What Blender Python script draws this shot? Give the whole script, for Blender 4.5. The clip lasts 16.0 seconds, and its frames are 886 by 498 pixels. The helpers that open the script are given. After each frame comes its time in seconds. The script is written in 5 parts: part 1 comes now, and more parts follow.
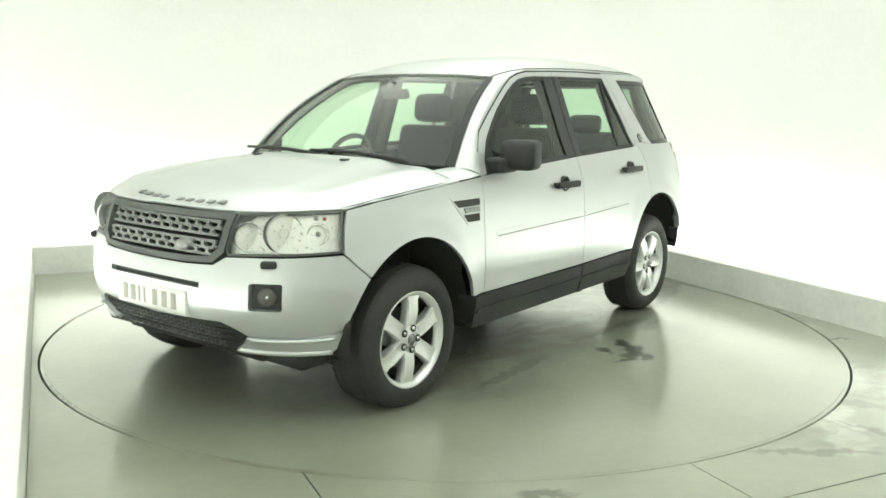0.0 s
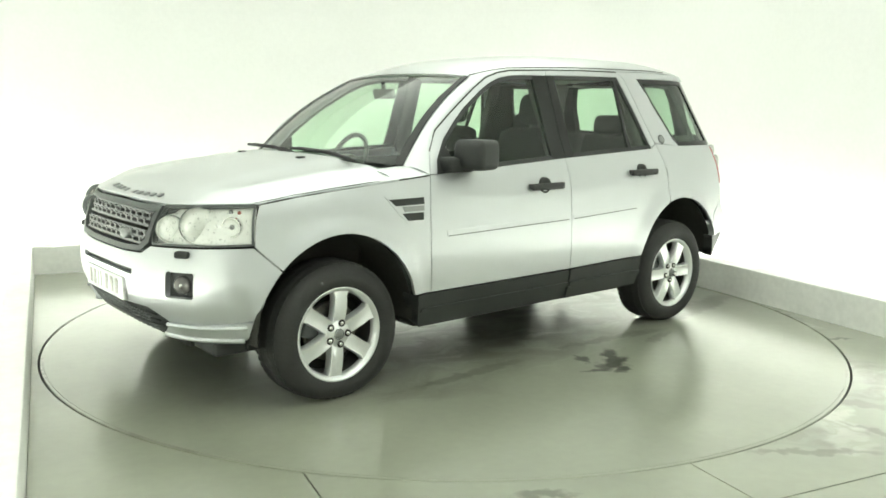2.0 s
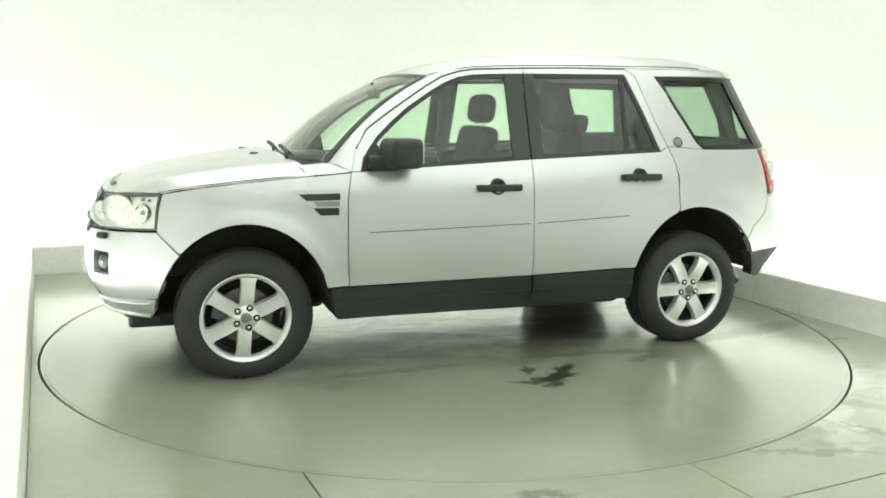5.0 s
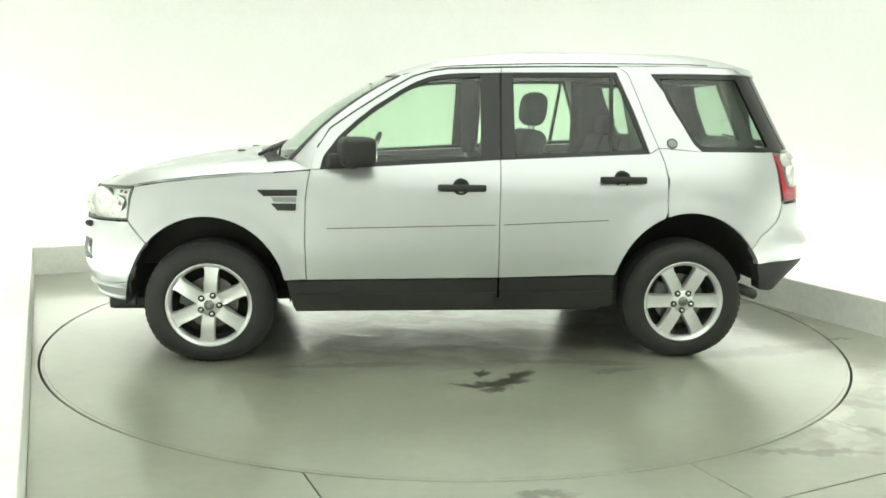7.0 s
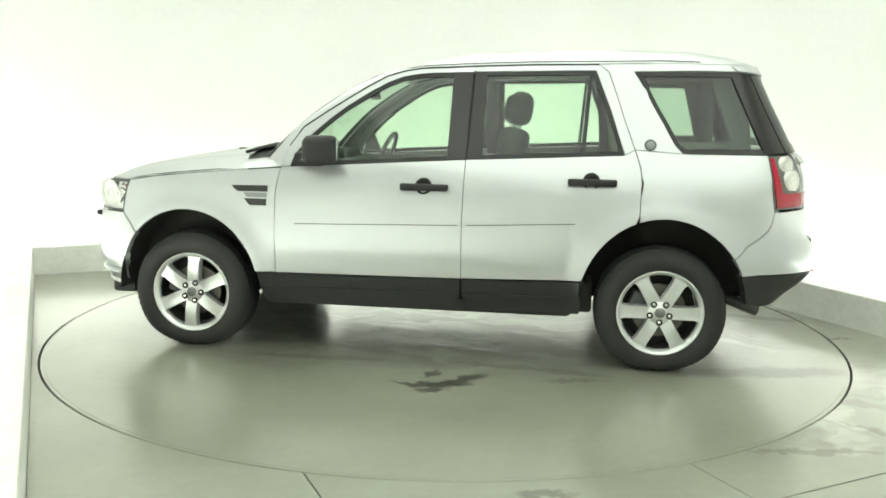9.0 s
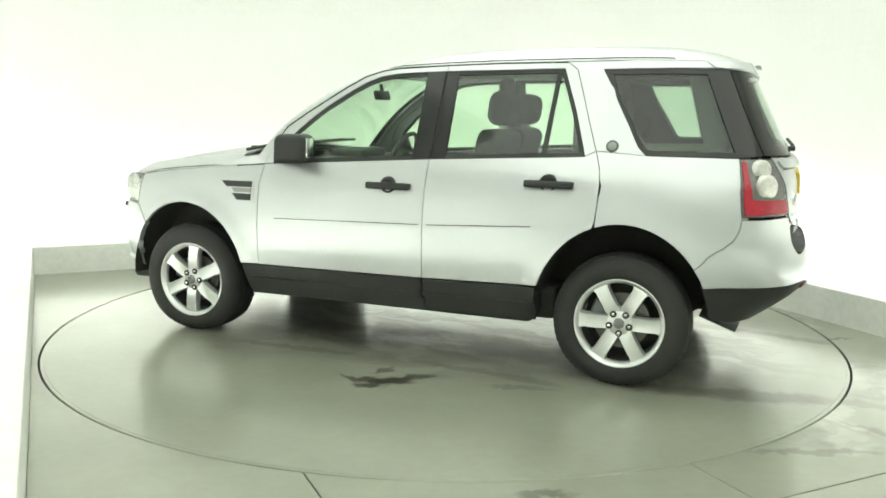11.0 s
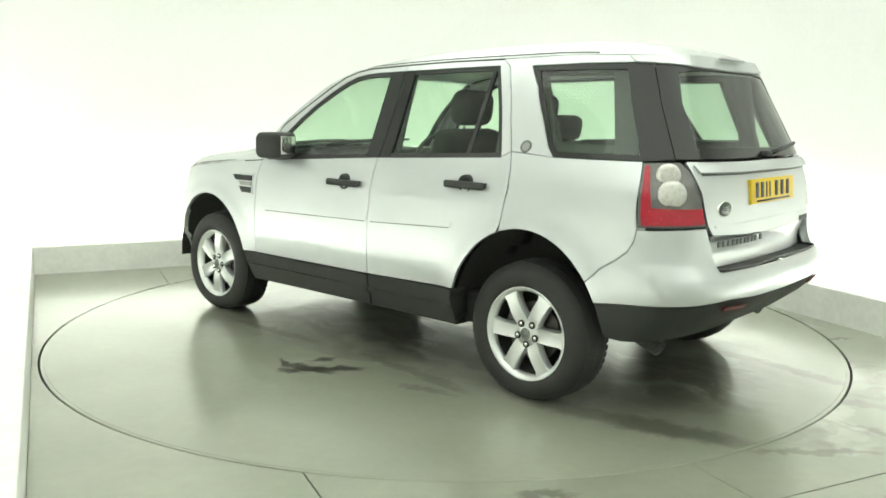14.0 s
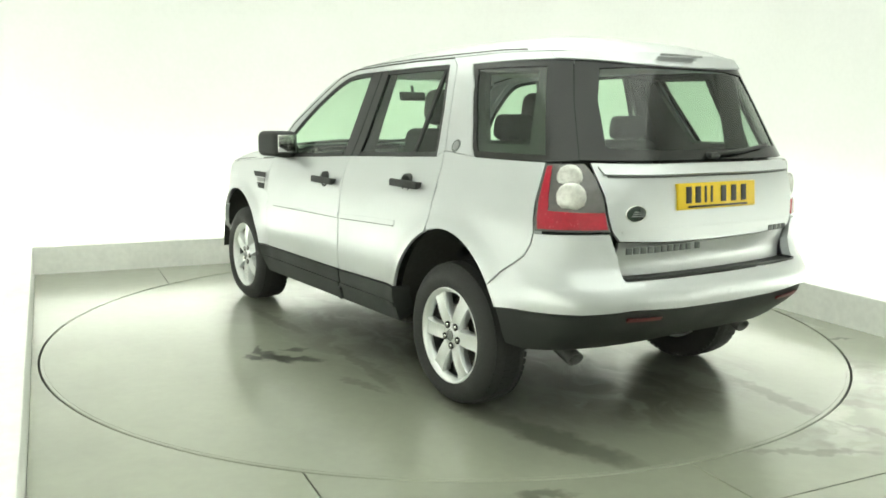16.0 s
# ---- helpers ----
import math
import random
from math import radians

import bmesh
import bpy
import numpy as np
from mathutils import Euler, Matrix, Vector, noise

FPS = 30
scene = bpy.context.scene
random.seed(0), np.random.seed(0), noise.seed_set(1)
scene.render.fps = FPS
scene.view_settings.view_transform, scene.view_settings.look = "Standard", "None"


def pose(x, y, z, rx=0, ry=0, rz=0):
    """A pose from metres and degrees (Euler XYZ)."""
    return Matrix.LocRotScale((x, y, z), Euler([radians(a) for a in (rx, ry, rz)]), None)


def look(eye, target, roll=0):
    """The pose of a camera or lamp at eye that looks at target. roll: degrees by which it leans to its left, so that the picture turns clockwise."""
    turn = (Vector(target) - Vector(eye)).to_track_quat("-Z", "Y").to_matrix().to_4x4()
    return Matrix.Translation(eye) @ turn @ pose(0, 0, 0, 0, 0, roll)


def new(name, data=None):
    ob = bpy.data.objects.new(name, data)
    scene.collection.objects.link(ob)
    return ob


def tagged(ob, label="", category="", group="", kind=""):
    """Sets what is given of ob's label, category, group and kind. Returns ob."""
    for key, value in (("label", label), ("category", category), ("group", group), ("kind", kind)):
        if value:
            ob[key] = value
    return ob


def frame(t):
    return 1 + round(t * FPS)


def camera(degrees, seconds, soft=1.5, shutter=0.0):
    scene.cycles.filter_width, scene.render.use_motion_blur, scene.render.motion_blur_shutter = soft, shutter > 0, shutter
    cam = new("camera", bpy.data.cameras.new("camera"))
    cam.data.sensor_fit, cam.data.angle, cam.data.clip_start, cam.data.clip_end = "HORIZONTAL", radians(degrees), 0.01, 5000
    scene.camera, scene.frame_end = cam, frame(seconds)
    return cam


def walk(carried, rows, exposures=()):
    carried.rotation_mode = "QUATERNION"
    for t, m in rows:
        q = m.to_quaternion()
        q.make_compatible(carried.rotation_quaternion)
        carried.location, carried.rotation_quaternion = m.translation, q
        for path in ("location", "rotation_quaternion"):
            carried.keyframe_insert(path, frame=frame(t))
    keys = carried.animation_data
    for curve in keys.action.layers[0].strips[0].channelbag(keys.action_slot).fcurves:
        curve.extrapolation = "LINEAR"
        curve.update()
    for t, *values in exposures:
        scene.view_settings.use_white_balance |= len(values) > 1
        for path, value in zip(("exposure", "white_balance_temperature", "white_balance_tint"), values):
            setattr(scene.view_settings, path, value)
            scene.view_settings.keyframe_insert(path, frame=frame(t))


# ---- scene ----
cam = camera(55.42, 16.0, soft=1.7)
EYE = (0.0, -5.4476, 1.3841)
VIEW = look(EYE, (EYE[0] - 0.003795, EYE[1] + 0.98688, EYE[2] - 0.16142), 0.92)
walk(cam, [(0.0, VIEW), (16.0, VIEW)], exposures=[(0.0, 0.0), (16.0, 0.0)])

# The turntable's turn in degrees, and the car's place off its axis.
TURNS = [(0.0, 232.85), (0.5, 230.05), (1.0, 226.93), (1.5, 223.58), (2.0, 220.12), (2.5, 216.65), (3.0, 213.15), (3.5, 209.66),
         (4.0, 206.19), (6.5, 188.99), (7.0, 185.55), (7.5, 182.11), (8.0, 178.69), (8.5, 175.32), (9.0, 171.95), (11.5, 155.08),
         (12.0, 151.67), (12.5, 148.25), (13.0, 144.83), (13.5, 141.41), (14.0, 137.99), (14.5, 134.58), (15.0, 131.14),
         (15.5, 127.73), (16.0, 124.26)]
CAR_OFF = Vector((0.044, -0.030, 0.0))

# ---- light ----
world = bpy.data.worlds.new("world")
world.use_nodes = True
world.node_tree.nodes["Background"].inputs[0].default_value = (0.9, 1.0, 0.85, 1)
world.node_tree.nodes["Background"].inputs[1].default_value = 0.05
scene.world = world
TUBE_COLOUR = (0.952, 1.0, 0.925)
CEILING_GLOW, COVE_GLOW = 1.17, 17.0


# ---- materials ----
def material(name, colour, rough=0.5, metal=0.0, coat=0.0, grain=0.0, grain_size=40.0, blotch=0.0, blotch_size=2.0, bump=0.0, glow=0.0):
    """A surface with fine grain and broad blotches in its colour, both also in its gloss."""
    m = bpy.data.materials.new(name)
    m.use_nodes = True
    nt = m.node_tree
    b = nt.nodes["Principled BSDF"]
    b.inputs["Base Color"].default_value = (*colour, 1)
    b.inputs["Roughness"].default_value = rough
    b.inputs["Metallic"].default_value = metal
    b.inputs["Coat Weight"].default_value = coat
    b.inputs["Coat Roughness"].default_value = 0.05
    if glow:
        b.inputs["Emission Color"].default_value = (*colour, 1)
        b.inputs["Emission Strength"].default_value = glow
    if grain or blotch or bump:
        tc = nt.nodes.new("ShaderNodeTexCoord")
        fine, broad = nt.nodes.new("ShaderNodeTexNoise"), nt.nodes.new("ShaderNodeTexNoise")
        for n, size, detail in ((fine, grain_size, 4), (broad, blotch_size, 5)):
            n.inputs["Scale"].default_value, n.inputs["Detail"].default_value = size, detail
            nt.links.new(tc.outputs["Object"], n.inputs["Vector"])
        last = None
        for n, amount in ((fine, grain), (broad, blotch)):
            ramp = nt.nodes.new("ShaderNodeMapRange")
            ramp.inputs["From Min"].default_value, ramp.inputs["From Max"].default_value = 0.3, 0.7
            ramp.inputs["To Min"].default_value, ramp.inputs["To Max"].default_value = 1 - amount, 1 + amount
            nt.links.new(n.outputs["Fac"], ramp.inputs["Value"])
            if last is None:
                last = ramp.outputs[0]
            else:
                mul = nt.nodes.new("ShaderNodeMath")
                mul.operation = "MULTIPLY"
                nt.links.new(last, mul.inputs[0]), nt.links.new(ramp.outputs[0], mul.inputs[1])
                last = mul.outputs[0]
        sc = nt.nodes.new("ShaderNodeVectorMath")
        sc.operation = "SCALE"
        sc.inputs[0].default_value = colour
        nt.links.new(last, sc.inputs["Scale"]), nt.links.new(sc.outputs[0], b.inputs["Base Color"])
        rr = nt.nodes.new("ShaderNodeMath")
        rr.operation = "MULTIPLY"
        rr.inputs[1].default_value = rough
        nt.links.new(last, rr.inputs[0]), nt.links.new(rr.outputs[0], b.inputs["Roughness"])
        if bump:
            bp = nt.nodes.new("ShaderNodeBump")
            bp.inputs["Strength"].default_value, bp.inputs["Distance"].default_value = bump, 0.002
            nt.links.new(fine.outputs["Fac"], bp.inputs["Height"]), nt.links.new(bp.outputs[0], b.inputs["Normal"])
    return m


def glass_material(name, tint, gloss_rough=0.02, gloss=1.0):
    m = bpy.data.materials.new(name)
    m.use_nodes = True
    nt = m.node_tree
    nt.nodes.remove(nt.nodes["Principled BSDF"])
    out = nt.nodes["Material Output"]
    mix, lw = nt.nodes.new("ShaderNodeMixShader"), nt.nodes.new("ShaderNodeLayerWeight")
    tr, gl = nt.nodes.new("ShaderNodeBsdfTransparent"), nt.nodes.new("ShaderNodeBsdfGlossy")
    pw, fr = nt.nodes.new("ShaderNodeMath"), nt.nodes.new("ShaderNodeMath")
    pw.operation, fr.operation = "POWER", "MULTIPLY_ADD"
    pw.inputs[1].default_value, fr.inputs[1].default_value, fr.inputs[2].default_value = 5.0, 0.92, 0.058
    lw.inputs["Blend"].default_value = 0.5
    nt.links.new(lw.outputs["Facing"], pw.inputs[0]), nt.links.new(pw.outputs[0], fr.inputs[0])
    tr.inputs["Color"].default_value = (*tint, 1)
    gl.inputs["Roughness"].default_value = gloss_rough
    gl.inputs["Color"].default_value = (gloss, gloss, gloss, 1)
    nt.links.new(fr.outputs[0], mix.inputs[0]), nt.links.new(tr.outputs[0], mix.inputs[1]), nt.links.new(gl.outputs[0], mix.inputs[2])
    nt.links.new(mix.outputs[0], out.inputs["Surface"])
    return m


class Graph:
    """Short calls for building a node tree."""

    def __init__(self, tree):
        self.tree = tree

    def plug(self, socket, value):
        if hasattr(value, "is_output"):
            self.tree.links.new(value, socket)
        else:
            socket.default_value = value

    def maths(self, op, a, b=0.0):
        n = self.tree.nodes.new("ShaderNodeMath")
        n.operation = op
        self.plug(n.inputs[0], a), self.plug(n.inputs[1], b)
        return n.outputs[0]

    def vector(self, op, a, b):
        n = self.tree.nodes.new("ShaderNodeVectorMath")
        n.operation = op
        self.plug(n.inputs[0], a), self.plug(n.inputs[1], b)
        return n.outputs["Value"] if op == "LENGTH" else n.outputs[0]

    def noise(self, where, scale, detail=4.0):
        n = self.tree.nodes.new("ShaderNodeTexNoise")
        n.inputs["Scale"].default_value, n.inputs["Detail"].default_value = scale, detail
        self.plug(n.inputs["Vector"], where)
        return n

    def ramp(self, value, a, b, c, d):
        n = self.tree.nodes.new("ShaderNodeMapRange")
        n.interpolation_type = "SMOOTHSTEP"
        for k, x in zip(("Value", "From Min", "From Max", "To Min", "To Max"), (value, a, b, c, d)):
            self.plug(n.inputs[k], x)
        return n.outputs[0]

    def mix(self, fac, a, b):
        n = self.tree.nodes.new("ShaderNodeMix")
        n.data_type = "RGBA"
        self.plug(n.inputs[0], fac), self.plug(n.inputs[6], a), self.plug(n.inputs[7], b)
        return n.outputs[2]

    def spot(self, where, x, y, length, wide, turn, strength, inner=0.5, outer=1.18):
        """A soft ellipse round x, y."""
        mp = self.tree.nodes.new("ShaderNodeMapping")
        mp.vector_type = "TEXTURE"
        mp.inputs["Location"].default_value = (x, y, 0)
        mp.inputs["Rotation"].default_value = (0, 0, radians(turn))
        mp.inputs["Scale"].default_value = (length, wide, 1)
        self.plug(mp.inputs["Vector"], where)
        return self.ramp(self.vector("LENGTH", mp.outputs[0], (0, 0, 0)), inner, outer, strength, 0.0)

    def most(self, values):
        total = values[0]
        for v in values[1:]:
            total = self.maths("MAXIMUM", total, v)
        return total


def floor_material(name, colour, marks, wet_shade, pale=()):
    """Painted concrete, worn, with damp marks, water patches that also paint in shade, and pale painted reflections:
    each is (x, y, length, width, turn in degrees, strength).
    """
    m = material(name, colour, rough=0.26, coat=0.9, grain=0.03, grain_size=18, blotch=0.10, blotch_size=1.3)
    g = Graph(m.node_tree)
    b = m.node_tree.nodes["Principled BSDF"]
    here = m.node_tree.nodes.new("ShaderNodeTexCoord").outputs["Object"]

    def warped(scale, amount, detail=5.0):
        n = g.noise(here, scale, detail)
        off = g.vector("SUBTRACT", n.outputs["Color"], (0.5, 0.5, 0.5))
        return g.vector("ADD", here, g.vector("MULTIPLY", off, (amount, amount, 0.0)))
    ragged, broad = warped(14.0, 0.15), warped(2.6, 0.75)
    dark = g.most([g.spot(ragged, *k) for k in marks])
    wet_shade_mask = g.most([g.spot(broad, *k, 0.25, 1.15) for k in wet_shade])
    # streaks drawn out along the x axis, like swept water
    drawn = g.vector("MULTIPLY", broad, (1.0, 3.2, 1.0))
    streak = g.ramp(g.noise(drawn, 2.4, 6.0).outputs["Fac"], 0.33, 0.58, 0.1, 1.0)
    damp = g.maths("MULTIPLY", wet_shade_mask, streak)
    base = b.inputs["Base Color"].links[0].from_socket
    # pale streaks paint the bright walls' reflection into the base colour
    if pale:
        light = g.maths("MULTIPLY", g.most([g.spot(broad, *k) for k in pale]), streak)
        base = g.mix(light, base, (0.60, 0.61, 0.54, 1))
    # darkens for damp and, under the car, paints in its shade
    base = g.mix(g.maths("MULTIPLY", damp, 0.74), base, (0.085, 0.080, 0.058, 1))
    base = g.mix(dark, base, (0.03, 0.03, 0.02, 1))
    g.plug(b.inputs["Base Color"], base)
    for link in list(b.inputs["Roughness"].links):
        m.node_tree.links.remove(link)
    b.inputs["Roughness"].default_value = 0.30
    fine = g.noise(drawn, 5.0, 3.0).outputs["Fac"]
    dull = g.ramp(fine, 0.3, 0.7, 0.135, 0.20)
    g.plug(b.inputs["Coat Roughness"], g.maths("SUBTRACT", dull, g.maths("MULTIPLY", wet_shade_mask, 0.085)))
    bump = m.node_tree.nodes.new("ShaderNodeBump")
    bump.inputs["Strength"].default_value, bump.inputs["Distance"].default_value = 0.45, 0.01
    g.plug(bump.inputs["Height"], g.maths("MULTIPLY", fine, wet_shade_mask))
    g.plug(b.inputs["Coat Normal"], bump.outputs[0])
    return m


FLOOR_COLOUR = (0.292, 0.309, 0.240)
M_FLOOR = floor_material("painted_concrete", FLOOR_COLOUR,
                         [(-0.75, -2.44, 0.13, 0.035, -22, 0.55), (0.50, -2.55, 0.32, 0.035, -25, 0.42), (1.15, -2.15, 0.30, 0.05, -50, 0.35), (1.7, -1.98, 0.45, 0.05, 25, 0.25), (2.16, -1.31, 0.09, 0.025, -20, 0.8), (0.98, -2.55, 0.25, 0.03, -70, 0.4), (2.36, -0.4, 0.5, 0.03, 86, 0.45)],
                         [(1.5, -1.9, 0.9, 0.45, -45, 0.8), (2.2, 0.6, 1.2, 0.2, 88, 0.6), (0.7, -2.45, 0.5, 0.25, -30, 0.6)],
                         # reflections in standing water, painted pale
                         [(0.74, -2.46, 0.14, 0.24, -12, 1.0), (1.0, -2.2, 0.10, 0.28, -20, 0.9), (1.55, -1.75, 0.12, 0.35, -30, 0.8), (2.1, -0.7, 0.12, 0.5, 0, 0.6)])
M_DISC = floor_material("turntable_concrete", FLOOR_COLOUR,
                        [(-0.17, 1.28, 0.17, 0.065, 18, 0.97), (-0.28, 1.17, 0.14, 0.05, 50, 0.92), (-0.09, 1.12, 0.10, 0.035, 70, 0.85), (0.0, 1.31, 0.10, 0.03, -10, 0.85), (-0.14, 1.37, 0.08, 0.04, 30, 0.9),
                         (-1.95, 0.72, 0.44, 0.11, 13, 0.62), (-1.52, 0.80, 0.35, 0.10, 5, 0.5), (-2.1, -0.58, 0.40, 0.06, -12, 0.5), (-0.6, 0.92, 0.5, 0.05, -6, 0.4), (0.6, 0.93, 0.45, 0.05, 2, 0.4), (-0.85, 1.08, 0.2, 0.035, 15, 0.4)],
                        # damp round the car, with its shade painted in
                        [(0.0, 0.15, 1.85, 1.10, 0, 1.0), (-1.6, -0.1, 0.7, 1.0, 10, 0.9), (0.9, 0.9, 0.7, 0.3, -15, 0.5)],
                        # wall reflections painted pale beneath the car
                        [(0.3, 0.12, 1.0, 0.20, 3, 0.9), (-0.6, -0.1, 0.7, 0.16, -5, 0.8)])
M_WALL = material("white_wall_paint", (0.84, 0.845, 0.82), rough=0.6, grain=0.015, grain_size=30, blotch=0.025, blotch_size=0.7, bump=0.04)
M_SOUTH = material("pale_grey_wall_paint", (0.80, 0.81, 0.78), rough=0.9, grain=0.05, grain_size=20, blotch=0.1)
M_KERB = material("scuffed_white_paint", (0.87, 0.875, 0.835), rough=0.5, grain=0.04, grain_size=25, blotch=0.08, blotch_size=2.2, bump=0.08)
M_PIT = material("dark_gap", (0.03, 0.03, 0.025), rough=0.9, grain=0.2)
M_PAINT = material("silver_paint", (0.57, 0.59, 0.60), rough=0.35, metal=0.72, coat=0.5, grain=0.02, grain_size=900, blotch=0.01, blotch_size=3)
M_PLASTIC = material("black_plastic", (0.022, 0.024, 0.022), rough=0.55, grain=0.15, grain_size=350, blotch=0.1, blotch_size=5, bump=0.1)
M_GLOSSBLACK = material("gloss_black_trim", (0.012, 0.013, 0.012), rough=0.15, grain=0.05)
M_GREY = material("dark_grey_trim", (0.12, 0.13, 0.125), rough=0.42, metal=0.3, grain=0.06, grain_size=300)
M_MESH = material("grille_silver", (0.27, 0.28, 0.275), rough=0.35, metal=0.6, grain=0.05, grain_size=200)
M_RUBBER = material("tyre_rubber", (0.028, 0.028, 0.026), rough=0.72, grain=0.2, grain_size=120, blotch=0.25, blotch_size=6, bump=0.2)
M_ALLOY = material("alloy_wheel", (0.74, 0.755, 0.75), rough=0.33, metal=0.7, grain=0.03, grain_size=300, blotch=0.05, blotch_size=8)
# dark tone paints in the wheel barrel's shade; exhaust pipes reuse it
M_BARREL = material("shaded_wheel_barrel", (0.10, 0.10, 0.095), rough=0.5, metal=0.6, grain=0.2, grain_size=60)
M_STEEL = material("brake_steel", (0.2, 0.19, 0.17), rough=0.45, metal=0.9, grain=0.2, grain_size=50)
M_CHROME = material("chrome", (0.8, 0.8, 0.78), rough=0.08, metal=1.0, grain=0.01)
M_REFLECTOR = material("lamp_reflector", (0.93, 0.94, 0.91), rough=0.28, metal=0.4, grain=0.03, grain_size=60)
M_CLOTH = material("dark_seat_cloth", (0.024, 0.026, 0.025), rough=0.9, grain=0.2, grain_size=400, blotch=0.1, bump=0.2)
M_TRIM = material("cabin_plastic", (0.042, 0.045, 0.041), rough=0.6, grain=0.1, grain_size=300)
M_PILLAR = material("grey_pillar_trim", (0.065, 0.068, 0.060), rough=0.7, grain=0.06, grain_size=300)
M_LINING = material("pale_headlining", (0.45, 0.45, 0.40), rough=0.9, grain=0.05, grain_size=300)
M_RED = material("red_lens", (0.40, 0.004, 0.022), rough=0.25, coat=0.35, grain=0.12, grain_size=70)
M_DULLRED = material("dull_red_lens", (0.14, 0.012, 0.014), rough=0.3, grain=0.1, grain_size=70)
M_CLEAR = material("clear_lamp_lens", (0.62, 0.62, 0.58), rough=0.1, coat=1.0, metal=0.3, grain=0.15, grain_size=60)
M_SMOKE = material("smoked_lens", (0.10, 0.095, 0.09), rough=0.12, coat=1.0, grain=0.1)
M_AMBER = material("amber_bulb", (0.45, 0.09, 0.06), rough=0.2, grain=0.1)
M_YELLOW = material("yellow_plate", (0.80, 0.55, 0.02), rough=0.35, grain=0.03, grain_size=100)
M_WHITEPLATE = material("white_plate", (0.72, 0.74, 0.72), rough=0.3, grain=0.03, grain_size=100)
# front characters are black; grey paints in the glare that washes them out
M_WASHED = material("washed_out_plate_ink", (0.34, 0.33, 0.29), rough=0.4, grain=0.1)
M_LETTER = material("plate_black", (0.02, 0.02, 0.018), rough=0.4, grain=0.05)
M_BADGE = material("dark_green_badge", (0.02, 0.035, 0.025), rough=0.25, coat=0.6, grain=0.05)
M_GLASS = glass_material("green_tint_glass", (0.72, 0.865, 0.73))
M_SCREEN = glass_material("windscreen_glass", (0.74, 0.88, 0.76))
M_REARGLASS = glass_material("rear_tint_glass", (0.62, 0.75, 0.64))
M_LENS = glass_material("headlamp_cover", (0.985, 0.99, 0.98))
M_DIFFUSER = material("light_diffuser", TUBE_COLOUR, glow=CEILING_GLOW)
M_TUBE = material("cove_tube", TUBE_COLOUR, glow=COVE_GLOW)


# ---- mesh helpers ----
def bm_object(name, bm, mat, smooth=True):
    me = bpy.data.meshes.new(name)
    bm.normal_update()
    if smooth:
        for f in bm.faces:
            f.smooth = True
    bm.to_mesh(me)
    bm.free()
    me.materials.append(mat)
    return new(name, me)


def part(name, bm, mat, parent, label="", smooth=True):
    """One mesh object under a thing or under a part."""
    ob = bm_object(name, bm, mat, smooth)
    ob.parent = parent
    return tagged(ob, label)


def sharpen(bm, degrees=35):
    bm.normal_update()
    for e in bm.edges:
        if len(e.link_faces) == 2 and e.calc_face_angle(0) > radians(degrees):
            e.smooth = False


def box(bm, lo, hi, m=None, bevel=0.0, segments=2):
    """A box from lo to hi, with rounded edges, set by the pose m."""
    b = bmesh.new()
    bmesh.ops.create_cube(b, size=1)
    for v in b.verts:
        v.co = Vector([lo[i] + (v.co[i] + 0.5) * (hi[i] - lo[i]) for i in range(3)])
    if bevel:
        bmesh.ops.bevel(b, geom=b.edges[:], offset=bevel, segments=segments, affect="EDGES", profile=0.5)
    return graft(bm, b, m)


def graft(bm, b, m=None):
    if m is not None:
        bmesh.ops.transform(b, matrix=m, verts=b.verts[:])
    table = {v: bm.verts.new(v.co) for v in b.verts}
    for f in b.faces:
        try:
            bm.faces.new([table[v] for v in f.verts])
        except ValueError:
            pass
    b.free()
    return bm


def lathe(bm, profile, m=None, steps=48, sweep=360.0, start=0.0):
    """Turns a profile of (radius, along) round the y axis."""
    b = bmesh.new()
    n = steps if sweep >= 360 else steps + 1
    rings = []
    for i in range(n):
        a = radians(start + sweep * i / steps)
        rings.append([b.verts.new((r * math.cos(a), y, r * math.sin(a))) for r, y in profile])
    for i in range(steps):
        p, q = rings[i], rings[(i + 1) % n]
        for j in range(len(profile) - 1):
            b.faces.new((p[j], p[j + 1], q[j + 1], q[j]))
    bmesh.ops.remove_doubles(b, verts=b.verts[:], dist=1e-5)
    bmesh.ops.recalc_face_normals(b, faces=b.faces[:])
    return graft(bm, b, m)


def tube(bm, points, radius, sides=8):
    """A round bar along points."""
    pts = [Vector(p) for p in points]
    rings = []
    for i, p in enumerate(pts):
        d = (pts[min(i + 1, len(pts) - 1)] - pts[max(i - 1, 0)]).normalized()
        side = d.cross(Vector((0, 0, 1)) if abs(d.z) < 0.9 else Vector((1, 0, 0))).normalized()
        up = side.cross(d)
        rings.append([bm.verts.new(p + radius * (math.cos(k * 2 * math.pi / sides) * side + math.sin(k * 2 * math.pi / sides) * up)) for k in range(sides)])
    for p, q in zip(rings, rings[1:]):
        for k in range(sides):
            bm.faces.new((p[k], p[(k + 1) % sides], q[(k + 1) % sides], q[k]))
    bm.faces.new(rings[0][::-1]), bm.faces.new(rings[-1])
    return bm


# ---- the room ----
# The room lies turned by 25.5 degrees about the turntable's axis: u across it, n towards its back wall.
ROOM = 25.5
LEFT, RIGHT, BACK, FRONT = -2.475, 2.450, 2.67, -5.9
KERB_H, KERB_W, COVE = 0.232, 0.155, 0.42
WALL_H = 3.3
DISC_R = 2.432
room_m = pose(0, 0, 0, 0, 0, ROOM)


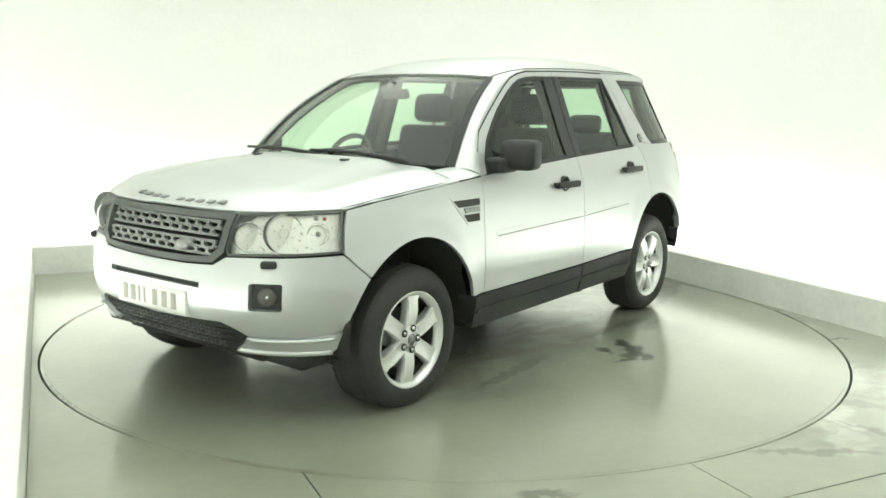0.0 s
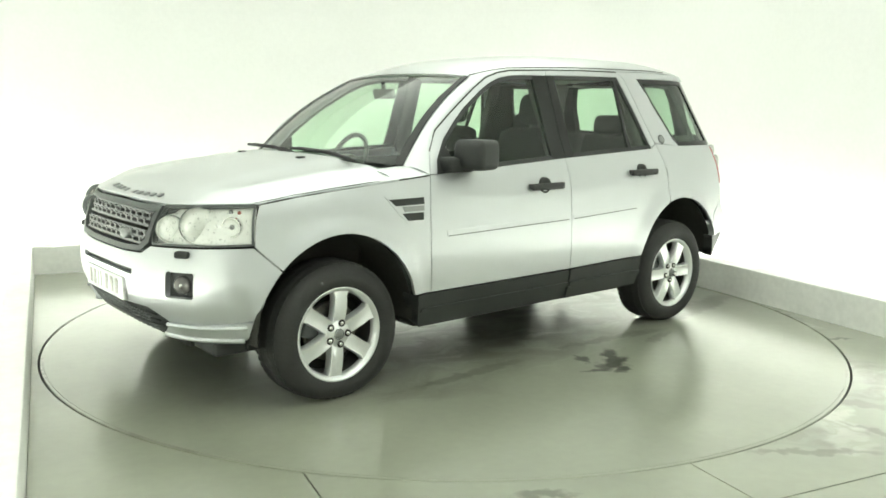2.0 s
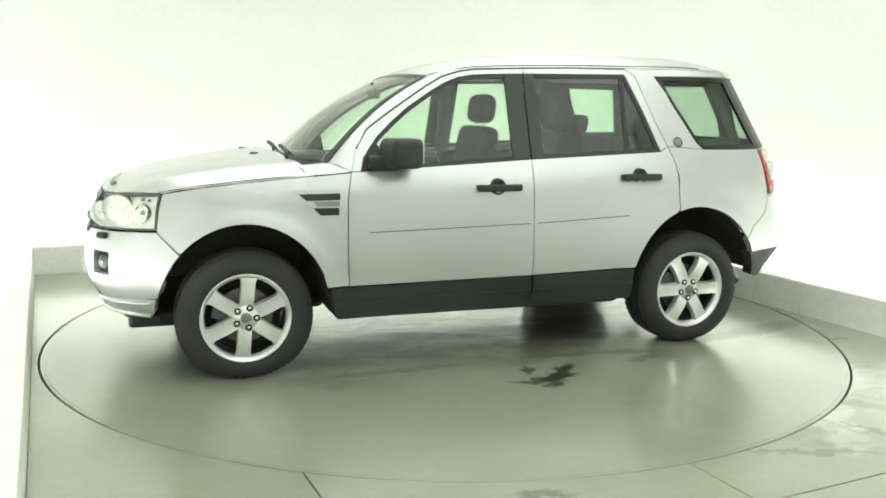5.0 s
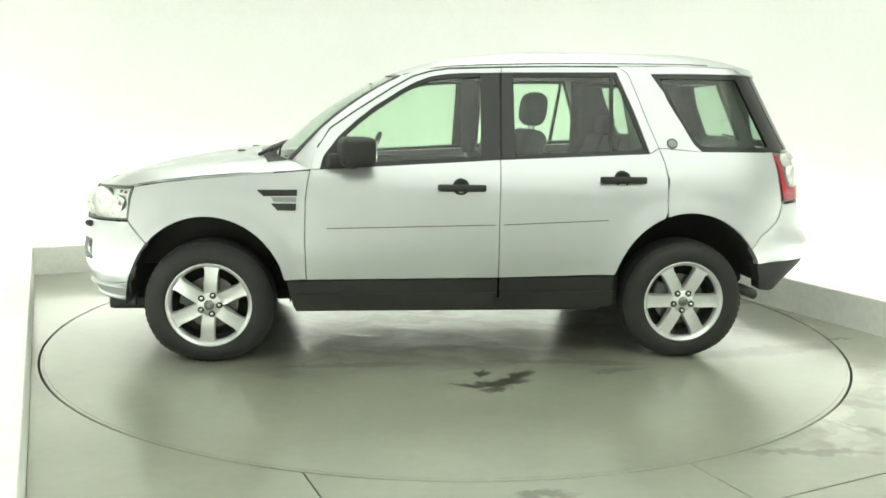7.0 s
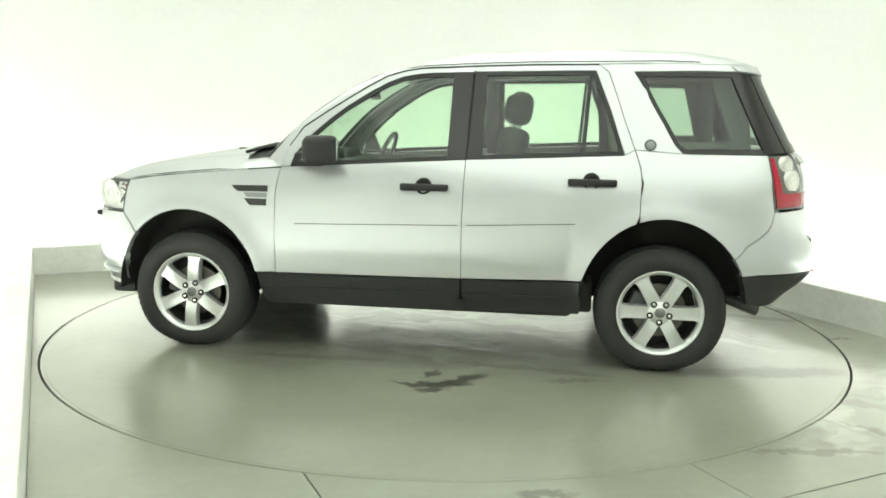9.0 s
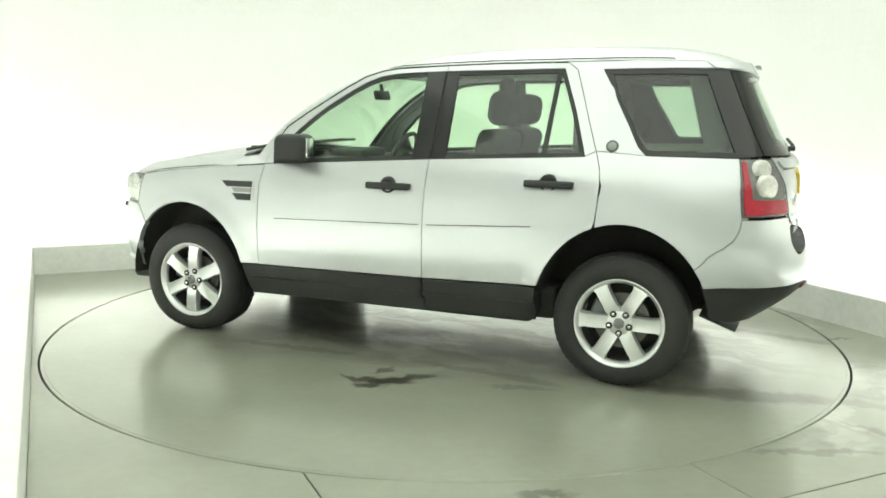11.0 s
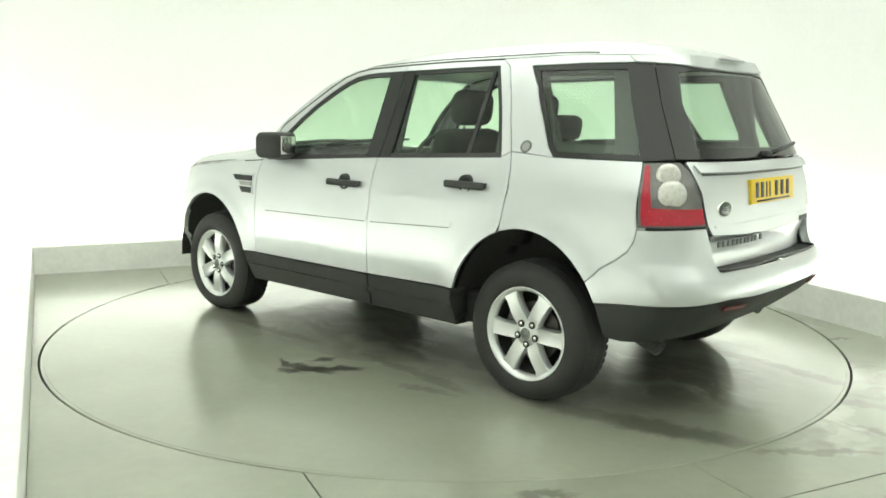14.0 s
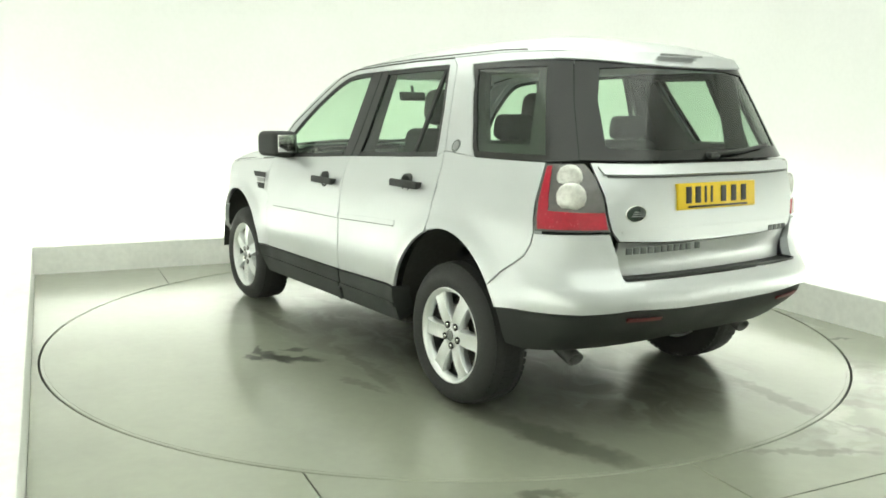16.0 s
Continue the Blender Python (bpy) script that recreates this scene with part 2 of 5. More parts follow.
def setting(name, bm, mat, label, category, smooth=False):
    ob = bm_object(name, bm, mat, smooth)
    ob.matrix_basis = room_m
    return tagged(ob, label, category, kind="structure")


def floor_slab(u0, u1, n0, n1):
    """A slab of the floor round the turntable, cut to its circle."""
    bm = bmesh.new()
    steps = 240
    ring = [[], []]
    for i in range(steps):
        a = 2 * math.pi * i / steps
        for k, r in ((0, DISC_R + 0.011), (1, 9.0)):
            ring[k].append(bm.verts.new((r * math.cos(a), r * math.sin(a), 0)))
    for i in range(steps):
        j = (i + 1) % steps
        bm.faces.new((ring[0][i], ring[1][i], ring[1][j], ring[0][j]))
    for co, no in (((u0 + 0.0035, 0, 0), (-1, 0, 0)), ((u1 - 0.0035, 0, 0), (1, 0, 0)), ((0, n0 + 0.0035, 0), (0, -1, 0)), ((0, n1 - 0.0035, 0), (0, 1, 0))):
        bmesh.ops.bisect_plane(bm, geom=bm.verts[:] + bm.edges[:] + bm.faces[:], plane_co=co, plane_no=no, clear_outer=True)
    edges = [e for e in bm.edges if e.is_boundary]
    got = bmesh.ops.extrude_edge_only(bm, edges=edges)
    for v in got["geom"]:
        if isinstance(v, bmesh.types.BMVert):
            v.co.z -= 0.15
    bmesh.ops.recalc_face_normals(bm, faces=bm.faces[:])
    return bm


def build_room():
    bm = bmesh.new()
    box(bm, (LEFT - 1, FRONT - 0.4, -0.26), (RIGHT + 1, BACK + 1, -0.16))
    ground = setting("floor", bm, M_PIT, "grey-green painted concrete floor round a turntable, damp in places", "floor")
    spans = [(LEFT, -1.51, -2.82, BACK), (-1.51, -0.06, -2.82, BACK), (-0.06, RIGHT, -2.82, BACK), (LEFT, RIGHT, FRONT, -2.82)]
    for s in spans:
        part("slab", floor_slab(*s), M_FLOOR, ground, smooth=False)
    # kerbs, butted at the corners
    for name, lo, hi, label in (
            ("kerb_left", (LEFT - KERB_W, FRONT, -0.06), (LEFT, BACK, KERB_H), "low white-painted kerb along the studio floor"),
            ("kerb_right", (RIGHT, FRONT, -0.06), (RIGHT + KERB_W, BACK, KERB_H), "low white-painted kerb with scuff marks"),
            ("kerb_back", (LEFT - KERB_W, BACK + 0.001, -0.06), (RIGHT + KERB_W, BACK + KERB_W, KERB_H), "low white-painted kerb with scuff marks")):
        bm = bmesh.new()
        box(bm, lo, hi, bevel=0.006)
        setting(name, bm, M_KERB, label, "kerb")
    l, r, b, f = LEFT - KERB_W - COVE, RIGHT + KERB_W + COVE, BACK + KERB_W + COVE, FRONT
    for name, lo, hi in (("wall_west", (l - 0.1, f, -0.06), (l, b, WALL_H)), ("wall_east", (r, f, -0.06), (r + 0.1, b, WALL_H)),
                         ("wall_north", (l - 0.1, b + 0.001, -0.06), (r + 0.1, b + 0.1, WALL_H)), ("wall_south", (l - 0.1, f - 0.1, -0.06), (r + 0.1, f - 0.001, WALL_H))):
        bm = bmesh.new()
        box(bm, lo, hi)
        if name == "wall_south":
            # unseen wall added behind the camera; its pale tone throws light on the car
            setting(name, bm, M_SOUTH, "plain pale grey wall added behind the camera, out of view", "wall")
        else:
            setting(name, bm, M_WALL, "plain white studio wall washed with light", "wall")
    for name, lo, hi in (("cove_west", (l, f, -0.06), (LEFT - KERB_W - 0.001, b, -0.045)), ("cove_east", (RIGHT + KERB_W + 0.001, f, -0.06), (r, b, -0.045)),
                         ("cove_north", (LEFT - KERB_W, BACK + KERB_W + 0.001, -0.06), (RIGHT + KERB_W, b, -0.045))):
        bm = bmesh.new()
        box(bm, lo, hi)
        setting(name, bm, M_WALL, "white cove behind the kerb", "floor")
    # rounded corners of the back wall
    for cx, name, a0 in ((l, "corner_west", 90), (r, "corner_east", 0)):
        bm = bmesh.new()
        rad, prev = 0.9, None
        sx = 1 if cx == l else -1
        for i in range(17):
            a = radians(a0 + 90 * i / 16)
            x, y = cx + sx * rad + rad * math.cos(a), b - rad + rad * math.sin(a)
            k = 0.004 * math.sin(math.pi * i / 16)
            pair = (bm.verts.new((x + sx * k, y - k, -0.05)), bm.verts.new((x + sx * k, y - k, WALL_H)))
            if prev:
                bm.faces.new((prev[0], pair[0], pair[1], prev[1]))
            prev = pair
        setting(name, bm, M_WALL, "rounded white corner of the studio wall", "wall", True)
    bm = bmesh.new()
    box(bm, (l - 0.1, f - 0.1, WALL_H + 0.001), (r + 0.1, b + 0.1, WALL_H + 0.1))
    setting("ceiling", bm, M_WALL, "plain white studio ceiling", "ceiling")
    # light box added over the turntable, unseen, lengthened south to brighten the car
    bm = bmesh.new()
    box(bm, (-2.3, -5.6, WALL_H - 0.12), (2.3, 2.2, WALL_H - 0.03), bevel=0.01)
    lamp = tagged(new("added_ceiling_light"), "large white diffuser panel light added out of view under the ceiling", "ceiling light")
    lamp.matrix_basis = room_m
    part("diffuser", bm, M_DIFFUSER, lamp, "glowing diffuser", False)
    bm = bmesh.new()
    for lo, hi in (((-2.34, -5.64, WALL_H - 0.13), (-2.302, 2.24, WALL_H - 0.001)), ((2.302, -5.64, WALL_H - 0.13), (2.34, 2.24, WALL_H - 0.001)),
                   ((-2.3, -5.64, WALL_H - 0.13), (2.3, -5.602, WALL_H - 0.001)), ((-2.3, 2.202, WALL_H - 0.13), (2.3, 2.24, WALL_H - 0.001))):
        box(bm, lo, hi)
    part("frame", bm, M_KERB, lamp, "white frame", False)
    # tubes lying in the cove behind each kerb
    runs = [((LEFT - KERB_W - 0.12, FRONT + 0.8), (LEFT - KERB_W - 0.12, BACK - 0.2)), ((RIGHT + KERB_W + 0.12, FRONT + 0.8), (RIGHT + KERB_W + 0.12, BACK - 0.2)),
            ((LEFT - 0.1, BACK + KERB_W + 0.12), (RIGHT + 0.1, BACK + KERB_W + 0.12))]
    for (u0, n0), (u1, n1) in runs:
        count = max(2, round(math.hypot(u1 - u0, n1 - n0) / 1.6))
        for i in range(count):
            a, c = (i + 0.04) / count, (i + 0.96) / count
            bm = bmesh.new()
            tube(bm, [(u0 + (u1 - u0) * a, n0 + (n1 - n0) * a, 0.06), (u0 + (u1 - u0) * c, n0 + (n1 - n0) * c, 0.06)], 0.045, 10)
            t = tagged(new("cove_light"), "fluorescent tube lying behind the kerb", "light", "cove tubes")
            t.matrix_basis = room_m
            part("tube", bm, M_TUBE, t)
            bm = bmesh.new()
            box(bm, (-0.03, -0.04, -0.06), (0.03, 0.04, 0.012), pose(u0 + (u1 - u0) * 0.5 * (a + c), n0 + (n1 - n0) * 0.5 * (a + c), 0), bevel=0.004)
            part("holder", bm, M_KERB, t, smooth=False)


def build_turntable():
    table = tagged(new("turntable"), "round grey-green turntable set flush in the floor, stained and damp", "turntable")
    bm = bmesh.new()
    lathe(bm, [(0.0, 0.0), (1.2, 0.0), (DISC_R - 0.0195, 0.0), (DISC_R - 0.0195, -0.15), (0.0, -0.15)], pose(0, 0, 0, 90), steps=160)
    sharpen(bm)
    part("deck", bm, M_DISC, table, "stained grey-green painted deck with painted-in shade and reflections")
    bm = bmesh.new()
    lathe(bm, [(DISC_R - 0.019, -0.15), (DISC_R - 0.019, -0.001), (DISC_R - 0.003, -0.001), (DISC_R, -0.004), (DISC_R, -0.15)], pose(0, 0, 0, 90), steps=160)
    sharpen(bm)
    part("edge_ring", bm, M_FLOOR, table, "painted steel edge ring")
    return table




def curve(pairs, blur=3):
    zs = np.linspace(0.0, 2.0, 401)
    v = np.interp(zs, [p[0] for p in pairs], [p[1] for p in pairs])
    k = np.exp(-0.5 * (np.arange(-12, 13) / blur) ** 2)
    k /= k.sum()
    v = np.convolve(np.pad(v, 12, mode="edge"), k, mode="valid")
    return lambda z: float(np.interp(z, zs, v))


width_at = curve([(0.2, 0.86), (0.32, 0.895), (0.45, 0.917), (0.6, 0.927), (0.75, 0.922), (0.95, 0.905), (1.05, 0.876), (1.12, 0.845), (1.22, 0.797), (1.62, 0.638), (1.68, 0.60), (1.74, 0.55)])
nose_at = curve([(0.2, 1.90), (0.3, 1.995), (0.4, 2.068), (0.48, 2.112), (0.54, 2.125), (0.62, 2.125), (0.7, 2.11), (0.8, 2.085), (0.9, 2.05), (0.98, 2.0), (1.1, 1.95)])
tail_at = curve([(0.3, -2.10), (0.4, -2.17), (0.5, -2.22), (0.66, -2.23), (0.72, -2.165), (0.78, -2.14), (1.05, -2.125), (1.17, -2.09), (1.62, -1.87), (1.7, -1.82)])
XF, XR = 1.0, -1.2
SQUARE_F, SQUARE_R = 3.6, 4.3


def corner(length, wide, power):
    """Run against angle round a quarter of the plan, from flank to middle."""
    a = np.linspace(0, math.pi / 2, 2001)
    x, y = length * np.sin(a) ** (2 / power), wide * np.cos(a) ** (2 / power)
    return a, np.concatenate([[0], np.cumsum(np.hypot(np.diff(x), np.diff(y)))])


ANGLE, RUN_F = corner(1.1, 0.92, SQUARE_F)
RUN_R = corner(0.93, 0.88, SQUARE_R)[1]
S_NOSE, S_TAIL = XF + float(RUN_F[-1]), XR - float(RUN_R[-1])


def skin(s, z, inset=0.0):
    """Left side of the body: s runs from the tail's middle round the side to the nose's middle."""
    w = width_at(z)
    if s > XF:
        a, n, xc, l = float(np.interp(s - XF, RUN_F, ANGLE)), SQUARE_F, XF, nose_at(z) - XF
    elif s < XR:
        a, n, xc, l = -float(np.interp(XR - s, RUN_R, ANGLE)), SQUARE_R, XR, XR - tail_at(z)
    else:
        return (s, w - inset, z)
    c, k = abs(math.cos(a)), abs(math.sin(a))
    c = 0.0 if c < 1e-9 else c
    return (xc + math.copysign((l - inset) * k ** (2 / n), a), (w - inset) * c ** (2 / n), z)


def s_of(z, x=None, y=None, rear=False):
    """The run s of a place given by x (on the flanks) or by y (on nose and tail)."""
    if x is not None and XR <= x <= XF:
        return x
    back = rear or (x is not None and x < XR)
    n = SQUARE_R if back else SQUARE_F
    if x is not None:
        l = (tail_at(z) - XR) if back else (nose_at(z) - XF)
        a = math.asin(min((x - (XR if back else XF)) / l, 1.0) ** (n / 2))
    else:
        a = math.acos(min(abs(y) / width_at(z), 1.0) ** (n / 2))
    return XR - float(np.interp(a, ANGLE, RUN_R)) if back else XF + float(np.interp(a, ANGLE, RUN_F))


# ---- the car: x forward, y to its left, z up ----
FW, RW, HUB_Y, TYRE_R = 1.33, -1.33, 0.878, 0.352


def flare(s, z):
    """How far the wheel arches stand proud."""
    f = 0.0
    x = skin(s, z)[0]
    for xw, zw, rx, rz in ((FW, 0.345, 0.43, 0.467), (RW, 0.345, 0.445, 0.497)):
        out = max(0.0, math.hypot((x - xw) / rx, (z - zw) / rz) - 1.02) * 0.46
        f = max(f, 0.020 * math.exp(-(out / 0.055) ** 2))
    f *= min(1.0, max(0.0, (z - 0.30) / 0.12))
    return f


def place(s, z, inset=0.0):
    x, y, zz = skin(s, z, inset)
    return Vector((x, y + (flare(s, z) if XR - 0.65 < s < XF + 0.75 else 0.0), zz))


def X(x, z):
    return (s_of(z, x=x), z)


def Y(y, z):
    return (s_of(z, y=y), z) if y else (S_NOSE, z)


def T(y, z):
    return (s_of(z, y=y, rear=True), z) if y else (S_TAIL, z)


def arc(xc, zc, rx, rz, a0, a1, n=14):
    return [X(xc + rx * math.cos(radians(a0 + (a1 - a0) * i / n)), zc + rz * math.sin(radians(a0 + (a1 - a0) * i / n))) for i in range(n + 1)]


def dense(pts, step=0.035, closed=True):
    out = []
    for i, p in enumerate(pts):
        q = pts[(i + 1) % len(pts)]
        if not closed and i == len(pts) - 1:
            out.append(p)
            break
        n = max(1, math.ceil(math.hypot(q[0] - p[0], q[1] - p[1]) / step))
        out += [(p[0] + (q[0] - p[0]) * k / n, p[1] + (q[1] - p[1]) * k / n) for k in range(n)]
    return out


def shrink(pts, gap):
    """The outline moved inwards by gap."""
    area = sum(p[0] * q[1] - q[0] * p[1] for p, q in zip(pts, pts[1:] + pts[:1]))
    sign = 1 if area > 0 else -1
    out = []
    for i, p in enumerate(pts):
        a, b = Vector(pts[i - 1]), Vector(pts[(i + 1) % len(pts)])
        p = Vector(p)
        d1, d2 = (p - a), (b - p)
        if d1.length < 1e-9 or d2.length < 1e-9:
            out.append(tuple(p))
            continue
        d1.normalize(), d2.normalize()
        n1, n2 = Vector((-d1.y, d1.x)) * sign, Vector((-d2.y, d2.x)) * sign
        m = n1 + n2
        m = m / max(m.length_squared / 2, 0.5) if m.length > 1e-6 else n1
        q = p + m * gap
        if abs(p.x - S_NOSE) < 1e-6 or abs(p.x - S_TAIL) < 1e-6:
            q.x = p.x
        out.append(tuple(q))
    return out


def rim(bm, depth, centre=(0, 0, 0.8)):
    """Turns a sheet's edges inwards and points its faces out."""
    bmesh.ops.recalc_face_normals(bm, faces=bm.faces[:])
    c = Vector(centre)
    if sum(f.normal.dot(f.calc_center_median() - c) * f.calc_area() for f in bm.faces) < 0:
        bmesh.ops.reverse_faces(bm, faces=bm.faces[:])
    bm.normal_update()
    if depth:
        normals = {}
        edges = [e for e in bm.edges if e.is_boundary]
        for e in edges:
            e.smooth = False
            for v in e.verts:
                normals[v.co.copy().freeze()] = v.normal.copy()
        got = bmesh.ops.extrude_edge_only(bm, edges=edges)
        for v in got["geom"]:
            if isinstance(v, bmesh.types.BMVert):
                n = normals.get(v.co.copy().freeze())
                if n is not None:
                    v.co -= n * depth
        bmesh.ops.recalc_face_normals(bm, faces=bm.faces[:])
        if sum(f.normal.dot(f.calc_center_median() - c) * f.calc_area() for f in bm.faces) < 0:
            bmesh.ops.reverse_faces(bm, faces=bm.faces[:])
    return bm


def sheet(pts, side=1, inset=0.0, gap=0.0022, depth=0.018, step=0.05, holes=(), wide=False, into=None):
    """A panel of the body: the outline pts on the skin, left (side 1), right (-1), or across the middle (wide)."""
    pts = dense(shrink(dense(pts, 0.2), gap) if gap else pts)
    area = abs(sum(p[0] * q[1] - q[0] * p[1] for p, q in zip(pts, pts[1:] + pts[:1]))) / 2
    for attempt in range(10):
        bm = bmesh.new()
        bm.faces.new([bm.verts.new((p[0], p[1], 0)) for p in pts])
        bm.normal_update()
        cuts = [[], []]
        for k in (0, 1):
            lo, hi = min(p[k] for p in pts), max(p[k] for p in pts)
            n = max(1, round((hi - lo) / (step * 0.94 ** attempt)))
            cuts[k] = [lo + (hi - lo) * (i + 0.013 * attempt) / n for i in range(1, n)]
        for s0, s1, z0, z1 in holes:
            cuts[0] += [s0, s1]
            cuts[1] += [z0, z1]
        for k in (0, 1):
            for c in cuts[k]:
                bmesh.ops.bisect_plane(bm, geom=bm.verts[:] + bm.edges[:] + bm.faces[:], plane_co=(c if k == 0 else 0, c if k else 0, 0), plane_no=(1 - k, k, 0), dist=1e-5)
        bm.normal_update()
        whole = sum(f.calc_area() for f in bm.faces)
        flat = abs(sum(f.calc_area() * (1 if f.normal.z > 0 else -1) for f in bm.faces))
        if abs(whole - area) < 2e-5 and abs(flat - whole) < 2e-5:
            break
        if attempt < 9:
            bm.free()
    if holes:
        bad = []
        for f in bm.faces:
            c = f.calc_center_median()
            if any(s0 < c.x < s1 and z0 < c.y < z1 for s0, s1, z0, z1 in holes):
                bad.append(f)
        bmesh.ops.delete(bm, geom=bad, context="FACES")
    for v in bm.verts:
        p = place(v.co.x, v.co.y, inset)
        v.co = (p.x, p.y * (side if not wide else 1), p.z)
    if wide:
        b = bm.copy()
        for v in b.verts:
            v.co.y = -v.co.y
        graft(bm, b)
        bmesh.ops.remove_doubles(bm, verts=bm.verts[:], dist=2e-4)
    rim(bm, depth)
    if into is not None:
        return graft(into, bm)
    return bm


def band(pts, side, width, inset, depth=0.01):
    """A strip of that width along the inside of an outline."""
    outer = dense(pts)
    inner = shrink(outer, width)
    bm = bmesh.new()
    vo = [bm.verts.new(place(s, z, inset)) for s, z in outer]
    vi = [bm.verts.new(place(s, z, inset)) for s, z in inner]
    for i in range(len(vo)):
        j = (i + 1) % len(vo)
        bm.faces.new((vo[i], vo[j], vi[j], vi[i]))
    for v in bm.verts:
        v.co.y *= side
    return rim(bm, depth)


def patch(f, nu, nv, depth=0.015, centre=(0, 0, 0.8)):
    """A sheet from f(u, v), u and v from 0 to 1."""
    bm = bmesh.new()
    g = [[bm.verts.new(f(i / nu, j / nv)) for j in range(nv + 1)] for i in range(nu + 1)]
    for i in range(nu):
        for j in range(nv):
            bm.faces.new((g[i][j], g[i + 1][j], g[i + 1][j + 1], g[i][j + 1]))
    return rim(bm, depth, centre)


def along(points, t):
    """The place at share t of a polyline."""
    pts = [Vector(p) for p in points]
    d = [0.0]
    for a, b in zip(pts, pts[1:]):
        d.append(d[-1] + (b - a).length)
    t *= d[-1]
    for i in range(len(pts) - 1):
        if t <= d[i + 1] or i == len(pts) - 2:
            k = (t - d[i]) / max(d[i + 1] - d[i], 1e-9)
            return pts[i].lerp(pts[i + 1], k)


# outlines on the side, as (x, z)
BELT_F, BELT_M, BELT_R = (0.727, 1.066), (-0.258, 1.125), (-1.108, 1.166)
DOOR_TOP = [(0.778, 1.064), (0.744, 1.182), (0.676, 1.285), (0.560, 1.366), (0.436, 1.447), (0.325, 1.517), (0.219, 1.576), (0.12, 1.606), (0.021, 1.622), (-0.288, 1.637)]
FRONT_WIN = [(0.727, 1.066), (0.707, 1.135), (0.626, 1.241), (0.53, 1.328), (0.436, 1.402), (0.292, 1.494), (0.20, 1.543), (0.121, 1.573), (0.03, 1.588), (-0.064, 1.595), (-0.272, 1.602), (-0.258, 1.125)]
REAR_WIN = [(-0.278, 1.602), (-0.944, 1.616), (-1.03, 1.40), (-1.108, 1.166), (-0.264, 1.125)]
REAR_DOOR_EDGE = [(-0.957, 1.650), (-1.012, 1.611), (-1.06, 1.48), (-1.105, 1.345), (-1.161, 1.196), (-1.190, 1.11), (-1.200, 1.027), (-1.193, 0.85)]
QUARTER_WIN_EDGE = [(-1.148, 1.612), (-1.307, 1.335), (-1.370, 1.220), (-1.411, 1.180)]
F_ARCH, R_ARCH = (FW, 0.345, 0.43, 0.467), (RW, 0.345, 0.445, 0.497)


def xs(pts):
    return [X(*p) for p in pts]


def build_side(car, k):
    """Doors, wings and side windows on the left (k 1) or right (k -1)."""
    # front wing
    wing = [X(1.712, 0.960), X(1.55, 0.989), X(1.362, 1.011), X(1.15, 1.030), X(0.972, 1.044), X(0.778, 1.060), X(0.795, 0.98), X(0.804, 0.907), X(0.808, 0.695), X(0.802, 0.470)]
    wing += [X(0.92, 0.470)] + arc(*F_ARCH, 155, 43.5, 18) + [X(1.748, 0.778)]
    line = [(1.74, 0.955), (1.712, 0.961), (1.55, 0.990), (1.362, 1.012), (1.15, 1.031), (0.972, 1.045), (0.778, 1.061)]
    # black strip stands for the shade deep in the bonnet's shut line
    part("bonnet_gap_shade", sheet(xs([(x, z - 0.008) for x, z in line] + [(x, z + (0.012 if x > 0.98 else 0.004)) for x, z in line[::-1]]), k, inset=0.006, depth=0.0, gap=0), M_PIT, car, "dark strip for the shade in the bonnet's shut line")
    fender = part("front_wing", sheet(wing, k, step=0.03), M_PAINT, car)
    part("seam_backing", sheet([X(1.765, 0.80), X(1.735, 0.80), X(1.618, 0.708), X(1.668, 0.662)], k, inset=0.007, depth=0.0, gap=0), M_MESH, fender)
    # front door
    door = xs(DOOR_TOP[:1]) + [X(0.795, 0.98), X(0.804, 0.907), X(0.808, 0.695), X(0.802, 0.468), X(-0.251, 0.478), X(-0.250, 0.8), X(-0.258, 1.125)] + [X(*BELT_F)]
    fd = part("front_door", sheet(door, k, step=0.04), M_PAINT, car)
    frame_pts = xs(DOOR_TOP) + [X(-0.276, 1.603)] + xs(FRONT_WIN[:-1][::-1])
    part("window_frame", sheet(frame_pts, k, depth=0.02), M_PAINT, fd)
    part("window_seal", band(xs(FRONT_WIN), k, 0.022, 0.004), M_PLASTIC, fd, "black rubber seal")
    part("pillar_trim", sheet(xs([(-0.158, 1.60), (-0.270, 1.602), (-0.258, 1.127), (-0.150, 1.120)]), k, inset=0.002), M_GLOSSBLACK, fd, "gloss black pillar trim")
    glass = part("window", sheet(xs(FRONT_WIN), k, inset=0.012, depth=0.0, gap=0.012), M_GLASS, fd, "green-tinted side window")
    glass.visible_shadow = False
    # rear door
    rdoor = xs([BELT_M, (-0.250, 0.8), (-0.251, 0.478), (-0.902, 0.495)]) + arc(*R_ARCH, 20, 70, 12) + xs(REAR_DOOR_EDGE[::-1][:4]) + [X(*BELT_R)]
    rd = part("rear_door", sheet(rdoor, k, step=0.03), M_PAINT, car)
    rframe = [X(-0.278, 1.603), X(-0.288, 1.637), X(-0.6, 1.647)] + xs(REAR_DOOR_EDGE[:5]) + xs(REAR_WIN[1:4][::-1])
    part("window_frame", sheet(rframe, k, depth=0.02), M_PAINT, rd)
    part("window_seal", band(xs(REAR_WIN), k, 0.022, 0.004), M_PLASTIC, rd, "black rubber seal")
    part("pillar_trim", sheet(xs([(-0.280, 1.602), (-0.350, 1.603), (-0.345, 1.128), (-0.264, 1.126)]), k, inset=0.002), M_GLOSSBLACK, rd, "gloss black pillar trim")
